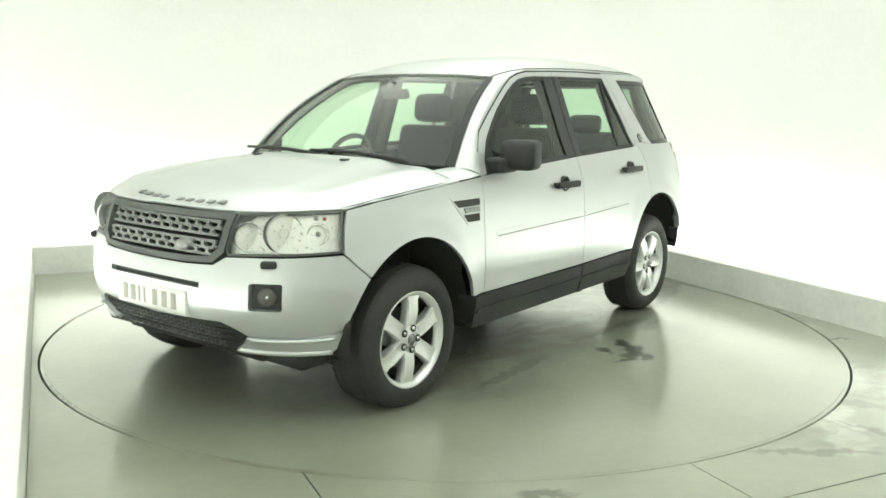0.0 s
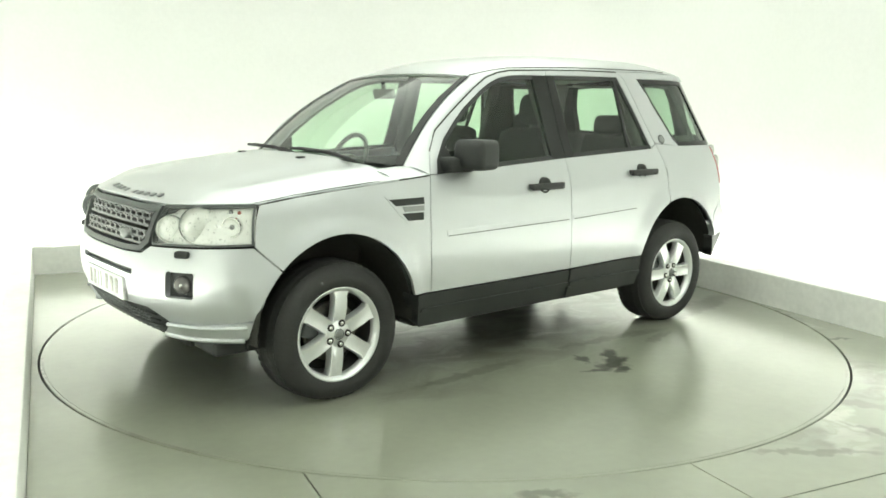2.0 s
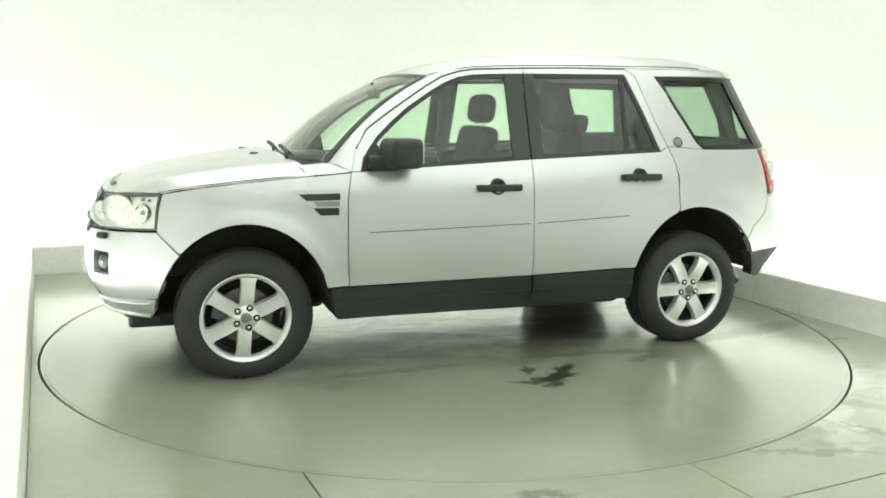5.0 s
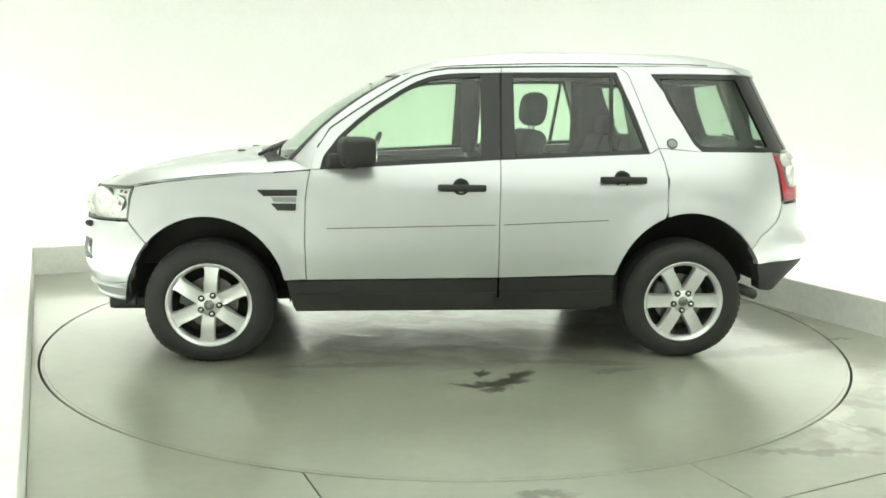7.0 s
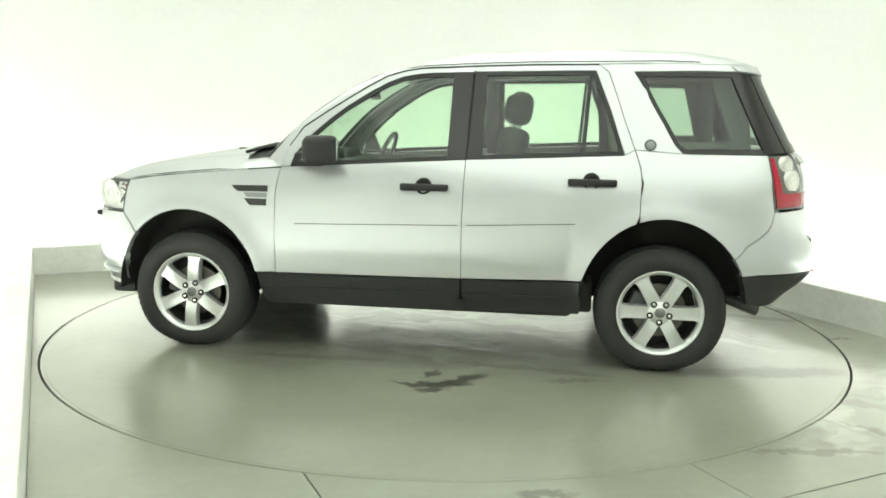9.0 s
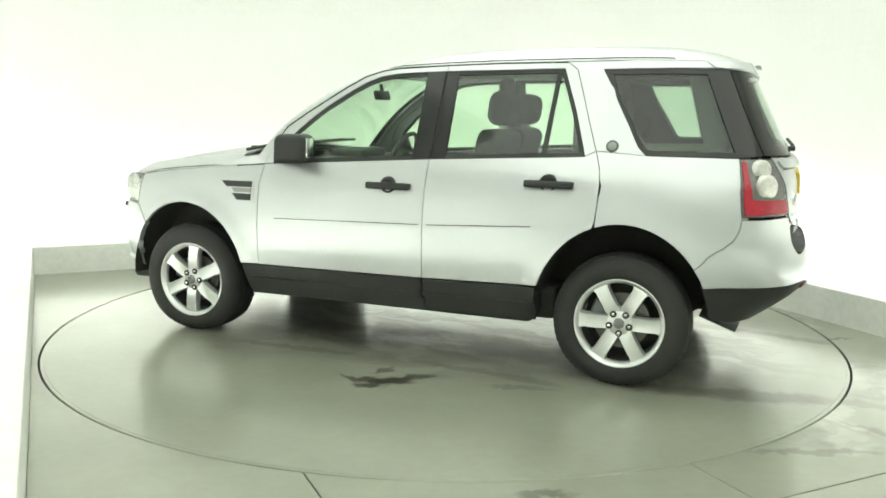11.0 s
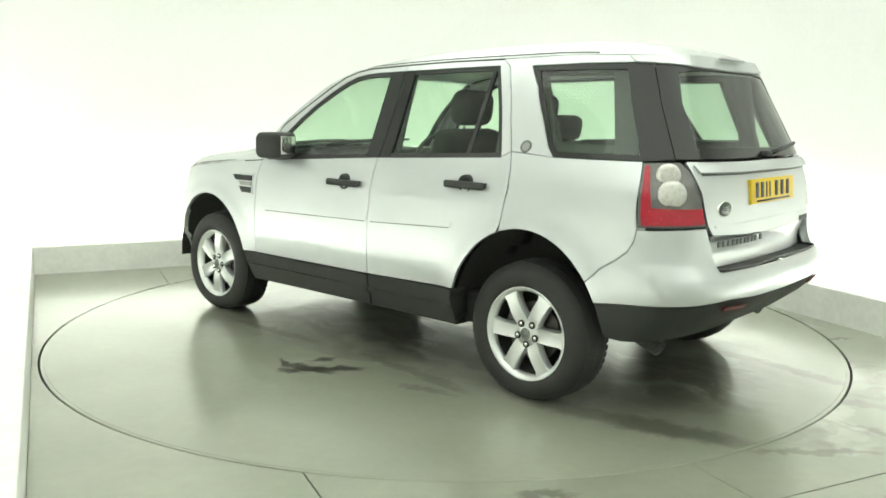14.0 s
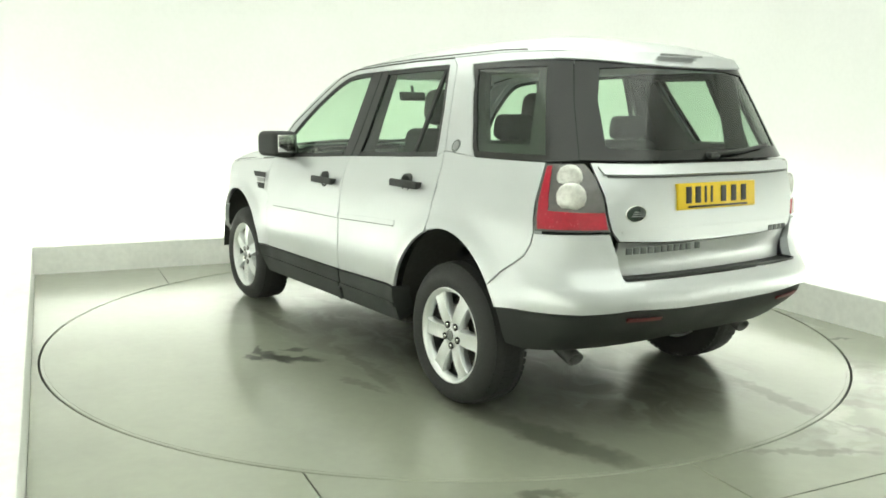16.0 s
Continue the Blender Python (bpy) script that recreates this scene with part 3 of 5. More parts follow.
    part("divider", sheet(xs([(-0.905, 1.612), (-0.930, 1.612), (-0.900, 1.155), (-0.872, 1.155)]), k, inset=0.004), M_PLASTIC, rd, "black window divider bar")
    glass = part("window", sheet(xs(REAR_WIN), k, inset=0.012, depth=0.0, gap=0.012), M_GLASS, rd, "green-tinted side window")
    glass.visible_shadow = False
    # rear wing with the pillar before the last window
    quarter = xs(REAR_DOOR_EDGE[::-1][:4]) + [X(-1.411, 1.180), X(-1.65, 1.180), X(-1.848, 1.180), X(-1.868, 1.02), X(-1.884, 0.893), X(-1.878, 0.844), X(-1.855, 0.794), X(-1.81, 0.754), X(-1.745, 0.710)] + arc(*R_ARCH, 143, 72, 16)
    qp = part("rear_wing", sheet(quarter, k, step=0.03), M_PAINT, car)
    part("seam_backing", sheet([X(-1.92, 0.91), X(-1.85, 0.91), X(-1.66, 0.72), X(-1.70, 0.655), X(-1.86, 0.72), X(-1.905, 0.79)], k, inset=0.007, depth=0.0, gap=0), M_MESH, qp)
    pillar = xs(REAR_DOOR_EDGE[:5]) + xs(QUARTER_WIN_EDGE[::-1]) + [X(-1.45, 1.617), T(0.552, 1.617), T(0.47, 1.628), T(0.47, 1.652), X(-1.72, 1.653), X(-1.3, 1.660)]
    part("rear_pillar", sheet(pillar, k, depth=0.02), M_PAINT, qp)
    qwin = xs([(-1.148, 1.612), (-1.45, 1.614)]) + [T(0.553, 1.612), T(0.61, 1.44), T(0.680, 1.190), X(-1.85, 1.182), X(-1.60, 1.182)] + xs(QUARTER_WIN_EDGE[::-1][:3])
    part("pillar_backing", sheet([X(-1.70, 1.62), T(0.50, 1.62), T(0.56, 1.44), T(0.62, 1.185), X(-1.87, 1.185)], k, inset=0.022, depth=0.0, gap=0), M_GLOSSBLACK, qp)
    part("window_seal", band(qwin, k, 0.026, 0.004), M_GLOSSBLACK, qp, "black window border")
    part("pillar_trim", sheet([X(-1.655, 1.612), T(0.553, 1.612), T(0.61, 1.44), T(0.680, 1.190), X(-1.835, 1.19)], k, inset=0.003), M_GLOSSBLACK, qp, "gloss black rear pillar")
    glass = part("window", sheet(qwin, k, inset=0.010, depth=0.0, gap=0.012), M_REARGLASS, qp, "dark-tinted rear side window")
    glass.visible_shadow = False
    over = DOOR_TOP[1:] + [(-0.6, 1.648), (-0.957, 1.652)]
    part("roof_gap", sheet(xs([(x + 0.001, z + 0.002) for x, z in over] + [(x - 0.003, z - 0.006) for x, z in over[::-1]]), k, inset=-0.001, depth=0.002, gap=0), M_PIT, car, "dark shut line over the doors")
    # black sill under the doors
    sill = xs([(0.800, 0.464), (0.905, 0.464), (0.893, 0.40), (0.875, 0.315), (0.86, 0.285), (-0.248, 0.296)]) + [X(-0.248, 0.472)]
    part("sill", sheet(sill, k, depth=0.10, inset=-0.004), M_PLASTIC, fd, "black plastic sill cladding")
    sill = xs([(-0.256, 0.474), (-0.256, 0.298), (-0.90, 0.305), (-0.905, 0.36), (-0.892, 0.43), (-0.898, 0.488)])
    part("sill", sheet(sill, k, depth=0.10, inset=-0.004), M_PLASTIC, rd, "black plastic sill cladding")
    for d, a, b, za, zb in ((fd, 0.868, -0.246, 0.378, 0.386), (rd, -0.258, -0.896, 0.386, 0.392)):
        part("sill_rib", sheet(xs([(a, za - 0.010), (b, zb - 0.010), (b, zb + 0.010), (a, za + 0.010)]), k, inset=-0.013, depth=0.012, gap=0), M_PLASTIC, d)
    part("sill_cap", sheet(xs([(-0.236, 0.300), (-0.268, 0.300), (-0.268, 0.365), (-0.236, 0.365)]), k, inset=-0.018, depth=0.014, gap=0), M_PLASTIC, fd, "black cap over the sill joint")
    # rubbing strip
    for d, a, b, za, zb in ((fd, 0.700, -0.238, 0.763, 0.786), (rd, -0.264, -0.870, 0.786, 0.814)):
        part("side_moulding", sheet(xs([(a, za - 0.008), (b, zb - 0.010), (b, zb + 0.016), (a, za + 0.014)]), k, inset=-0.0035, depth=0.005, gap=0), M_PAINT, d)
        # thin dark strip paints the moulding's shadow on the door
        part("moulding_shadow_strip", sheet(xs([(a - 0.01, za - 0.015), (b + 0.01, zb - 0.016), (b + 0.01, zb - 0.011), (a - 0.01, za - 0.010)]), k, inset=-0.002, depth=0.004, gap=0), M_GREY, d, "dark strip standing for the shadow under the side moulding")
    # handles with their bowls
    for d, a, b, z in ((fd, 0.091, -0.172, 0.975), (rd, -0.813, -1.070, 1.024)):
        mid = 0.5 * (a + b)
        w = place(mid, z).y
        bm = bmesh.new()
        box(bm, (b, w + 0.012, z - 0.020), (a, w + 0.036, z + 0.018), bevel=0.010, segments=3)
        box(bm, (a - 0.03, w - 0.01, z - 0.014), (a, w + 0.02, z + 0.014), bevel=0.004)
        box(bm, (b, w - 0.01, z - 0.014), (b + 0.05, w + 0.02, z + 0.014), bevel=0.004)
        for v in bm.verts:
            v.co.y *= k
        bmesh.ops.recalc_face_normals(bm, faces=bm.faces[:])
        part("handle", bm, M_PLASTIC, d, "black pull handle")
        bm = bmesh.new()
        lathe(bm, [(0.0, 0.002), (0.028, 0.004), (0.042, 0.010), (0.046, 0.006), (0.047, -0.02)], pose(mid + 0.005, w, z + 0.003), 24)
        for v in bm.verts:
            v.co.y *= k
        bmesh.ops.recalc_face_normals(bm, faces=bm.faces[:])
        part("handle_bowl", bm, M_PLASTIC, d, "black round handle recess")
    # air vent on the wing
    part("vent_surround", sheet(xs([(1.085, 0.972), (0.836, 0.972), (0.836, 0.835), (0.955, 0.835)]), k, inset=-0.003, depth=0.01, gap=0), M_PAINT, fender)
    for pts in ([(1.060, 0.956), (0.846, 0.958), (0.846, 0.924), (1.022, 0.922)], [(0.985, 0.884), (0.852, 0.884), (0.854, 0.846), (0.950, 0.846)]):
        part("vent_slot", sheet(xs(pts), k, inset=-0.006, depth=0.006, gap=0), M_PLASTIC, fender, "black vent slot")
    part("vent_bar", sheet(xs([(0.985, 0.918), (0.850, 0.918), (0.850, 0.892), (0.968, 0.892)]), k, inset=-0.008, depth=0.006, gap=0), M_MESH, fender, "bright vent bar")
    # round badge on the pillar
    bm = bmesh.new()
    p = place(*X(-1.240, 1.222))
    lathe(bm, [(0.0, 0.005), (0.018, 0.005), (0.025, 0.002), (0.025, -0.01)], pose(p.x, p.y, p.z, 22), 20)
    for v in bm.verts:
        v.co.y *= k
    bmesh.ops.recalc_face_normals(bm, faces=bm.faces[:])
    badge = part("badge", bm, M_MESH, car, "small round grey badge")
    bm = bmesh.new()
    lathe(bm, [(0.022, 0.004), (0.026, 0.006), (0.032, 0.003), (0.033, -0.01)], pose(p.x, p.y, p.z, 22), 24)
    for v in bm.verts:
        v.co.y *= k
    bmesh.ops.recalc_face_normals(bm, faces=bm.faces[:])
    part("badge_ring", bm, M_GREY, badge)
    part("corner_trim", sheet(xs([(0.724, 1.070), (0.703, 1.133), (0.645, 1.212), (0.618, 1.20), (0.585, 1.080)]), k, inset=0.001), M_PLASTIC, fd, "black corner trim behind the mirror")


def build_mirror(car, k):
    """The mirror on a front door, swept back at its outer end."""
    bm = bmesh.new()
    box(bm, (-0.090, -0.108, -0.076), (0.108, 0.088, 0.080), bevel=0.036, segments=4)
    for v in bm.verts:
        v.co.x *= 1.0 - 0.25 * max(0.0, v.co.x / 0.115) * abs(v.co.z) / 0.08
        if v.co.y > 0:
            v.co.y *= 1.0 - 0.16 * max(0.0, -v.co.x / 0.090)
    bmesh.ops.transform(bm, matrix=pose(0.525, k * 0.960, 1.162, 0, 0, 12 * k), verts=bm.verts[:])
    mirror = part("mirror", bm, M_PLASTIC, car, "black plastic door mirror")
    bm = bmesh.new()
    box(bm, (-0.096, -0.074, -0.050), (-0.088, 0.054, 0.056), bevel=0.003)
    bmesh.ops.transform(bm, matrix=pose(0.525, k * 0.960, 1.164, 0, 0, 12 * k), verts=bm.verts[:])
    part("mirror_glass", bm, M_CHROME, mirror, "silvered mirror glass")
    bm = bmesh.new()
    box(bm, (0.52, 0.80, 1.072), (0.690, 0.93, 1.150), bevel=0.022, segments=3)
    for v in bm.verts:
        v.co.y *= k
    bmesh.ops.recalc_face_normals(bm, faces=bm.faces[:])
    part("mirror_arm", bm, M_PLASTIC, mirror)


def wheel(car, x, k):
    """A six-spoke alloy wheel with its tyre; built facing +y."""
    root = new("wheel")
    root.parent = car
    hub_z = 0.322 if x > 0 else 0.329
    phase = {(1, 1): 55, (-1, 1): 30}.get((1 if x > 0 else -1, k), 12)
    root.matrix_basis = pose(x, k * (HUB_Y - 0.002), hub_z, 0, 0, 0 if k > 0 else 180)

    def settle(b):
        # the tyre stands flat on the deck
        for v in b.verts:
            if v.co.z < -0.22:
                v.co.z = max(0.0005 - hub_z, -0.22 + (v.co.z + 0.22) * (hub_z - 0.2165) / (TYRE_R - 0.22))
    r = TYRE_R
    bm = bmesh.new()
    lathe(bm, [(0.218, -0.175), (0.222, -0.188), (0.26, -0.205), (0.30, -0.205), (r - 0.022, -0.190), (r - 0.006, -0.174), (r, -0.135), (r, -0.075), (r - 0.004, -0.028), (r - 0.016, -0.004), (0.305, 0.018), (0.275, 0.024), (0.245, 0.018), (0.226, 0.004), (0.218, -0.012)], None, 72)
    settle(bm)
    sharpen(bm, 40)
    tyre = part("tyre", bm, M_RUBBER, root, "black rubber tyre")
    bm = bmesh.new()
    for i in range(60):
        a = 360 / 60 * i
        for y0, y1, lift in ((-0.190, -0.148, 0.0), (-0.143, -0.106, 3.0), (-0.100, -0.062, 0.0), (-0.056, -0.014, 3.0)):
            edge = y1 > -0.02 or y0 < -0.185
            box(bm, (-0.0125, y0, r - 0.02), (0.0125, y1, r + (-0.006 if edge else 0.0008)), pose(0, 0, 0, 0, a + lift, 0))
    settle(bm)
    tagged(part("tread", bm, M_RUBBER, root, smooth=False), kind="stuff")
    bm = bmesh.new()
    lathe(bm, [(0.219, -0.19), (0.208, -0.17), (0.207, -0.06), (0.213, -0.012), (0.225, -0.008), (0.233, 0.002), (0.231, 0.010), (0.225, 0.010), (0.219, 0.000), (0.2085, -0.008), (0.205, -0.034)], None, 72)
    part("rim", bm, M_ALLOY, root, "silver alloy rim")
    bm = bmesh.new()
    lathe(bm, [(0.206, -0.16), (0.2035, -0.06), (0.2045, -0.034)], None, 56)
    part("barrel", bm, M_BARREL, root, "inside of the rim, coloured dark for its shade")
    for i in range(6):
        bm = bmesh.new()
        # a broad spoke, waisted towards the hub and dished
        rows = []
        for q in range(7):
            u = q / 6
            rad = 0.045 + (0.213 - 0.045) * u
            half = 0.0365 + 0.001 * u + 0.012 * max(0.0, u - 0.86) / 0.14
            yf = -0.012 + 0.016 * math.sin(math.pi * min(1, u * 1.1)) * 0.6 + 0.006 * u
            rows.append([(-half, rad, yf - 0.045), (-half, rad, yf - 0.008), (-half * 0.88, rad, yf), (-half * 0.30, rad, yf - 0.0035), (half * 0.30, rad, yf - 0.0035), (half * 0.88, rad, yf), (half, rad, yf - 0.008), (half, rad, yf - 0.045)])
        vs = [[bm.verts.new((p[0], p[2], p[1])) for p in row] for row in rows]
        for a, b in zip(vs, vs[1:]):
            for j in range(7):
                bm.faces.new((a[j], a[j + 1], b[j + 1], b[j]))
        bmesh.ops.recalc_face_normals(bm, faces=bm.faces[:])
        if sum(f.normal.y for f in bm.faces) < 0:
            bmesh.ops.reverse_faces(bm, faces=bm.faces[:])
        sharpen(bm, 30)
        bmesh.ops.transform(bm, matrix=pose(0, 0, 0, 0, 60 * i + phase, 0), verts=bm.verts[:])
        part("spoke", bm, M_ALLOY, root)
    bm = bmesh.new()
    lathe(bm, [(0.0, 0.000), (0.030, 0.000), (0.036, -0.008), (0.070, -0.012), (0.078, -0.022), (0.080, -0.06)], None, 40)
    hub = part("hub", bm, M_ALLOY, root)
    bm = bmesh.new()
    lathe(bm, [(0.0, 0.005), (0.016, 0.004), (0.021, 0.0), (0.022, -0.01)], None, 24)
    part("centre_cap", bm, M_MESH, root, "grey centre cap")
    bm = bmesh.new()
    lathe(bm, [(0.021, -0.004), (0.023, 0.0015), (0.027, 0.0015), (0.028, -0.004)], None, 24)
    part("cap_ring", bm, M_GREY, root)
    for i in range(5):
        a = math.radians(72 * i + (54 if x < 0 else 40))
        m = pose(0.054 * math.cos(a), -0.005, 0.054 * math.sin(a))
        # a black ring paints the shade of each nut's recess
        bm = bmesh.new()
        lathe(bm, [(0.008, 0.0005), (0.0155, 0.0015), (0.0175, 0.0005), (0.0175, -0.02)], m, 16)
        part("nut_pocket_shade", bm, M_PIT, root, "dark ring standing for the shade in the nut recess")
        bm = bmesh.new()
        lathe(bm, [(0.0, 0.004), (0.008, 0.004), (0.0105, 0.002), (0.0105, -0.02)], m, 6)
        part("wheel_nut", bm, M_CHROME, root, "bright wheel nut")
    bm = bmesh.new()
    lathe(bm, [(0.06, -0.075), (0.145, -0.075), (0.145, -0.10), (0.06, -0.10)], None, 40)
    sharpen(bm)
    part("brake_disc", bm, M_STEEL, root, "worn steel brake disc")
    bm = bmesh.new()
    box(bm, (-0.06, -0.12, 0.07), (0.06, -0.055, 0.165), pose(0, 0, 0, 0, 70, 0), bevel=0.012)
    part("brake_caliper", bm, M_GREY, root)
    bm = bmesh.new()
    lathe(bm, [(0.0, -0.13), (0.2, -0.13)], None, 32)
    part("back_plate", bm, M_PIT, root)
    return root


def build_top(car):
    """Bonnet, windscreen, roof and pillars."""
    mid = curve([(0.0, 1.15), (0.9, 1.153), (1.08, 1.140), (1.31, 1.117), (1.54, 1.078), (1.77, 1.030), (1.9, 0.990), (1.97, 0.966), (2.03, 0.948)], 2)
    side_line = [(1.712, 0.966), (1.55, 0.995), (1.362, 1.017), (1.15, 1.036), (0.975, 1.050)]
    edge = [place(*X(x, z)) for x, z in side_line]
    nose = [place(*Y(0.0, 0.948)), place(*Y(0.2, 0.948)), place(*Y(0.36, 0.949)), place(*Y(0.467, 0.951)), place(*Y(0.60, 0.956)), place(*Y(0.70, 0.961)), edge[0]]

    def bonnet(u, v):
        v = v * 2 - 1
        a = abs(v)
        front = along(nose, a)
        rear = Vector((1.105 - 0.125 * a ** 2.5, 0.874 * a, 1.05))
        side = along(edge, u)
        # spread the rows so that the outer edge follows the wing's line
        p = front.lerp(rear, u)
        lift = along(nose, 1.0).lerp(Vector((0.98, 0.874, 1.05)), u)
        p += (side - lift) * a ** 3
        base = p.z
        crown = mid(p.x) - (0.948 + (1.05 - 0.948) * u)
        ramp = min(1.0, u / 0.16) ** 0.7
        crown *= 1 + (ramp - 1) * min(1.0, a * 2.2)
        p.z = base + crown * (1 - a ** 3.2) + (0.010 * math.exp(-((a - 0.80) / 0.07) ** 2) + 0.009 / (1 + math.exp((a - 0.56) / 0.018))) * min(1, u * 4)
        if v < 0:
            p.y = -p.y
        return p
    bon = part("bonnet", patch(bonnet, 24, 48, 0.014), M_PAINT, car, "silver clamshell bonnet")
    # washer jets
    for y in (0.33, -0.33):
        bm = bmesh.new()
        box(bm, (1.19, y - 0.018, mid(1.2) - 0.012), (1.235, y + 0.018, mid(1.2) + 0.012), bevel=0.006)
        part("washer_jet", bm, M_PLASTIC, bon, "black washer jet")
    # lettering on the front lip, as plain bars
    for i, y in enumerate((-0.335, -0.265, -0.195, -0.125, 0.0, 0.07, 0.14, 0.21, 0.28)):
        bm = bmesh.new()
        x = 1.972 - 0.12 * y * y * 2
        box(bm, (-0.014, -0.021, -0.003), (0.014, 0.021, 0.004), pose(x, y + 0.025, mid(x) + 0.002, 0, 24, 0), bevel=0.002)
        part("letter_bar", bm, M_MESH, bon, "grey raised letter shape")
    # cowl
    bm = patch(lambda u, v: Vector((1.125 - 0.12 * abs(2 * v - 1) ** 2.5 - 0.14 * u, (2 * v - 1) * (0.765 - 0.03 * u), 1.118 - 0.05 * abs(2 * v - 1) ** 3 - 0.012 * math.sin(math.pi * u))), 6, 24, 0.02)
    part("cowl", bm, M_PLASTIC, car, "black plastic cowl under the windscreen")

    base = lambda a: Vector((1.030 - 0.145 * a ** 2.4, 0.775 * a, 1.128 - 0.024 * a ** 2))
    top = lambda a: Vector((0.335 - 0.050 * a ** 2.2, 0.587 * a, 1.598 - 0.022 * a ** 2.2))

    def screen(u, v):
        a = abs(2 * v - 1)
        p = base(a).lerp(top(a), u)
        p += Vector((0.025, 0, 0.035)) * math.sin(math.pi * u)
        p.y = math.copysign(p.y, v - 0.5)
        return p
    ws = part("windscreen", patch(screen, 16, 24, 0.0), M_SCREEN, car, "clear raked windscreen, faintly green")
    ws.visible_shadow = False

    def border(u, v):
        # dark ceramic edge along the top
        p = screen(0.972 + 0.028 * u, v)
        return p + Vector((0.003, 0, 0.004))
    part("screen_border", patch(border, 2, 24, 0.0), M_GLOSSBLACK, ws, "black upper screen border")
    for k in (1, -1):
        side = [place(*X(*p)) for p in DOOR_TOP[:9]]
        side = [Vector((0.972, 0.874, 1.050)), *side]

        def pillar(u, v, inner=0.0):
            a = screen(min(1.0, u * 1.0), 1.0)
            b = along(side[1:], u)
            p = a.lerp(b, v)
            p += Vector((0.35, 0.6, 0.5)).normalized() * 0.022 * math.sin(math.pi * v)
            return Vector((p.x, p.y * k, p.z))
        pil = part("front_pillar", patch(pillar, 18, 6, 0.012), M_PAINT, ws)
        bm = patch(lambda u, v: Vector((lambda p: (p.x, p.y * k, p.z))(screen(u, 0.972 + 0.030 * v) + Vector((0.004, 0.002, 0.005)))), 16, 2, 0.004)
        part("screen_seal", bm, M_PLASTIC, ws, "black rubber screen edge")
        # corner between bonnet, wing and pillar
        tri = lambda u, v: (lambda p: Vector((p.x, p.y * k, p.z)))(Vector((0.778, 0.866, 1.066)).lerp(Vector((1.0, 0.870, 1.044)), u).lerp(Vector((0.885, 0.765, 1.108)).lerp(Vector((1.05, 0.72, 1.088)), u), v) + Vector((0, 0.01, 0.012)) * math.sin(math.pi * v))
        part("wing_corner", patch(tri, 6, 6, 0.01), M_PAINT, ws)
    # wipers
    for y0, y1 in ((0.62, -0.02), (0.10, -0.55)):
        bm = bmesh.new()
        p = [Vector((1.075, y0, 1.128)), Vector((1.045, y0 * 0.7 + y1 * 0.3, 1.148)), Vector((1.035, y0 * 0.4 + y1 * 0.6, 1.160)), Vector((1.02, y1, 1.164))]
        tube(bm, p, 0.010, 8)
        wiper = part("wiper", bm, M_PLASTIC, car, "black wiper arm")
        bm = bmesh.new()
        tube(bm, [q + Vector((-0.012, 0, -0.004)) for q in (p[1], p[2], p[3], p[3] + Vector((-0.01, -0.12, 0.0)))], 0.009, 6)
        part("wiper_blade", bm, M_PLASTIC, wiper)
    # roof
    crest = lambda x: float(np.interp(x, [-1.90, -1.80, -1.41, -0.9, -0.5, -0.25, -0.03, 0.10, 0.22, 0.34], [1.712, 1.731, 1.752, 1.756, 1.745, 1.729, 1.704, 1.677, 1.642, 1.598]))
    verge = lambda x: float(np.interp(x, [-1.80, -1.3, -0.6, -0.288, 0.021, 0.12, 0.219, 0.29], [1.655, 1.662, 1.650, 1.640, 1.627, 1.612, 1.592, 1.576]))

    def roof(u, v):
        b = math.sin((2 * v - 1) * math.pi / 2)
        a = abs(b)
        x0 = 0.338 - 0.050 * a ** 2.2
        w = width_at(1.655)
        x1 = XR + (tail_at(1.655) + 0.004 - XR) * max(0.0, 1 - a ** SQUARE_R) ** (1 / SQUARE_R)
        x = x0 + (x1 - x0) * u
        zs = verge(x)
        wf = min(width_at(zs), 0.589 + 0.30 * u) - 0.002
        back = max(0.0, (XR - x) / (XR - tail_at(1.655)))
        rho = min(1.0, (a ** SQUARE_R + back ** SQUARE_R) ** (1 / SQUARE_R)) if back > 0 else a
        return Vector((x, wf * b, zs + (crest(x) - zs) * max(0.0, 1 - rho ** (2.3 + min(1.4, 6 * u)))))
    rf = part("roof", patch(roof, 44, 64, 0.015), M_PAINT, car, "silver roof panel")
    for k in (1, -1):
        v = 0.5 + k * math.asin(0.965) / math.pi
        bm = bmesh.new()
        tube(bm, [roof(0.012 + 0.93 * i / 40, v) + Vector((0, 0, -0.002)) for i in range(41)], 0.006, 6)
        part("roof_ditch", bm, M_PLASTIC, rf, "thin black roof seam")


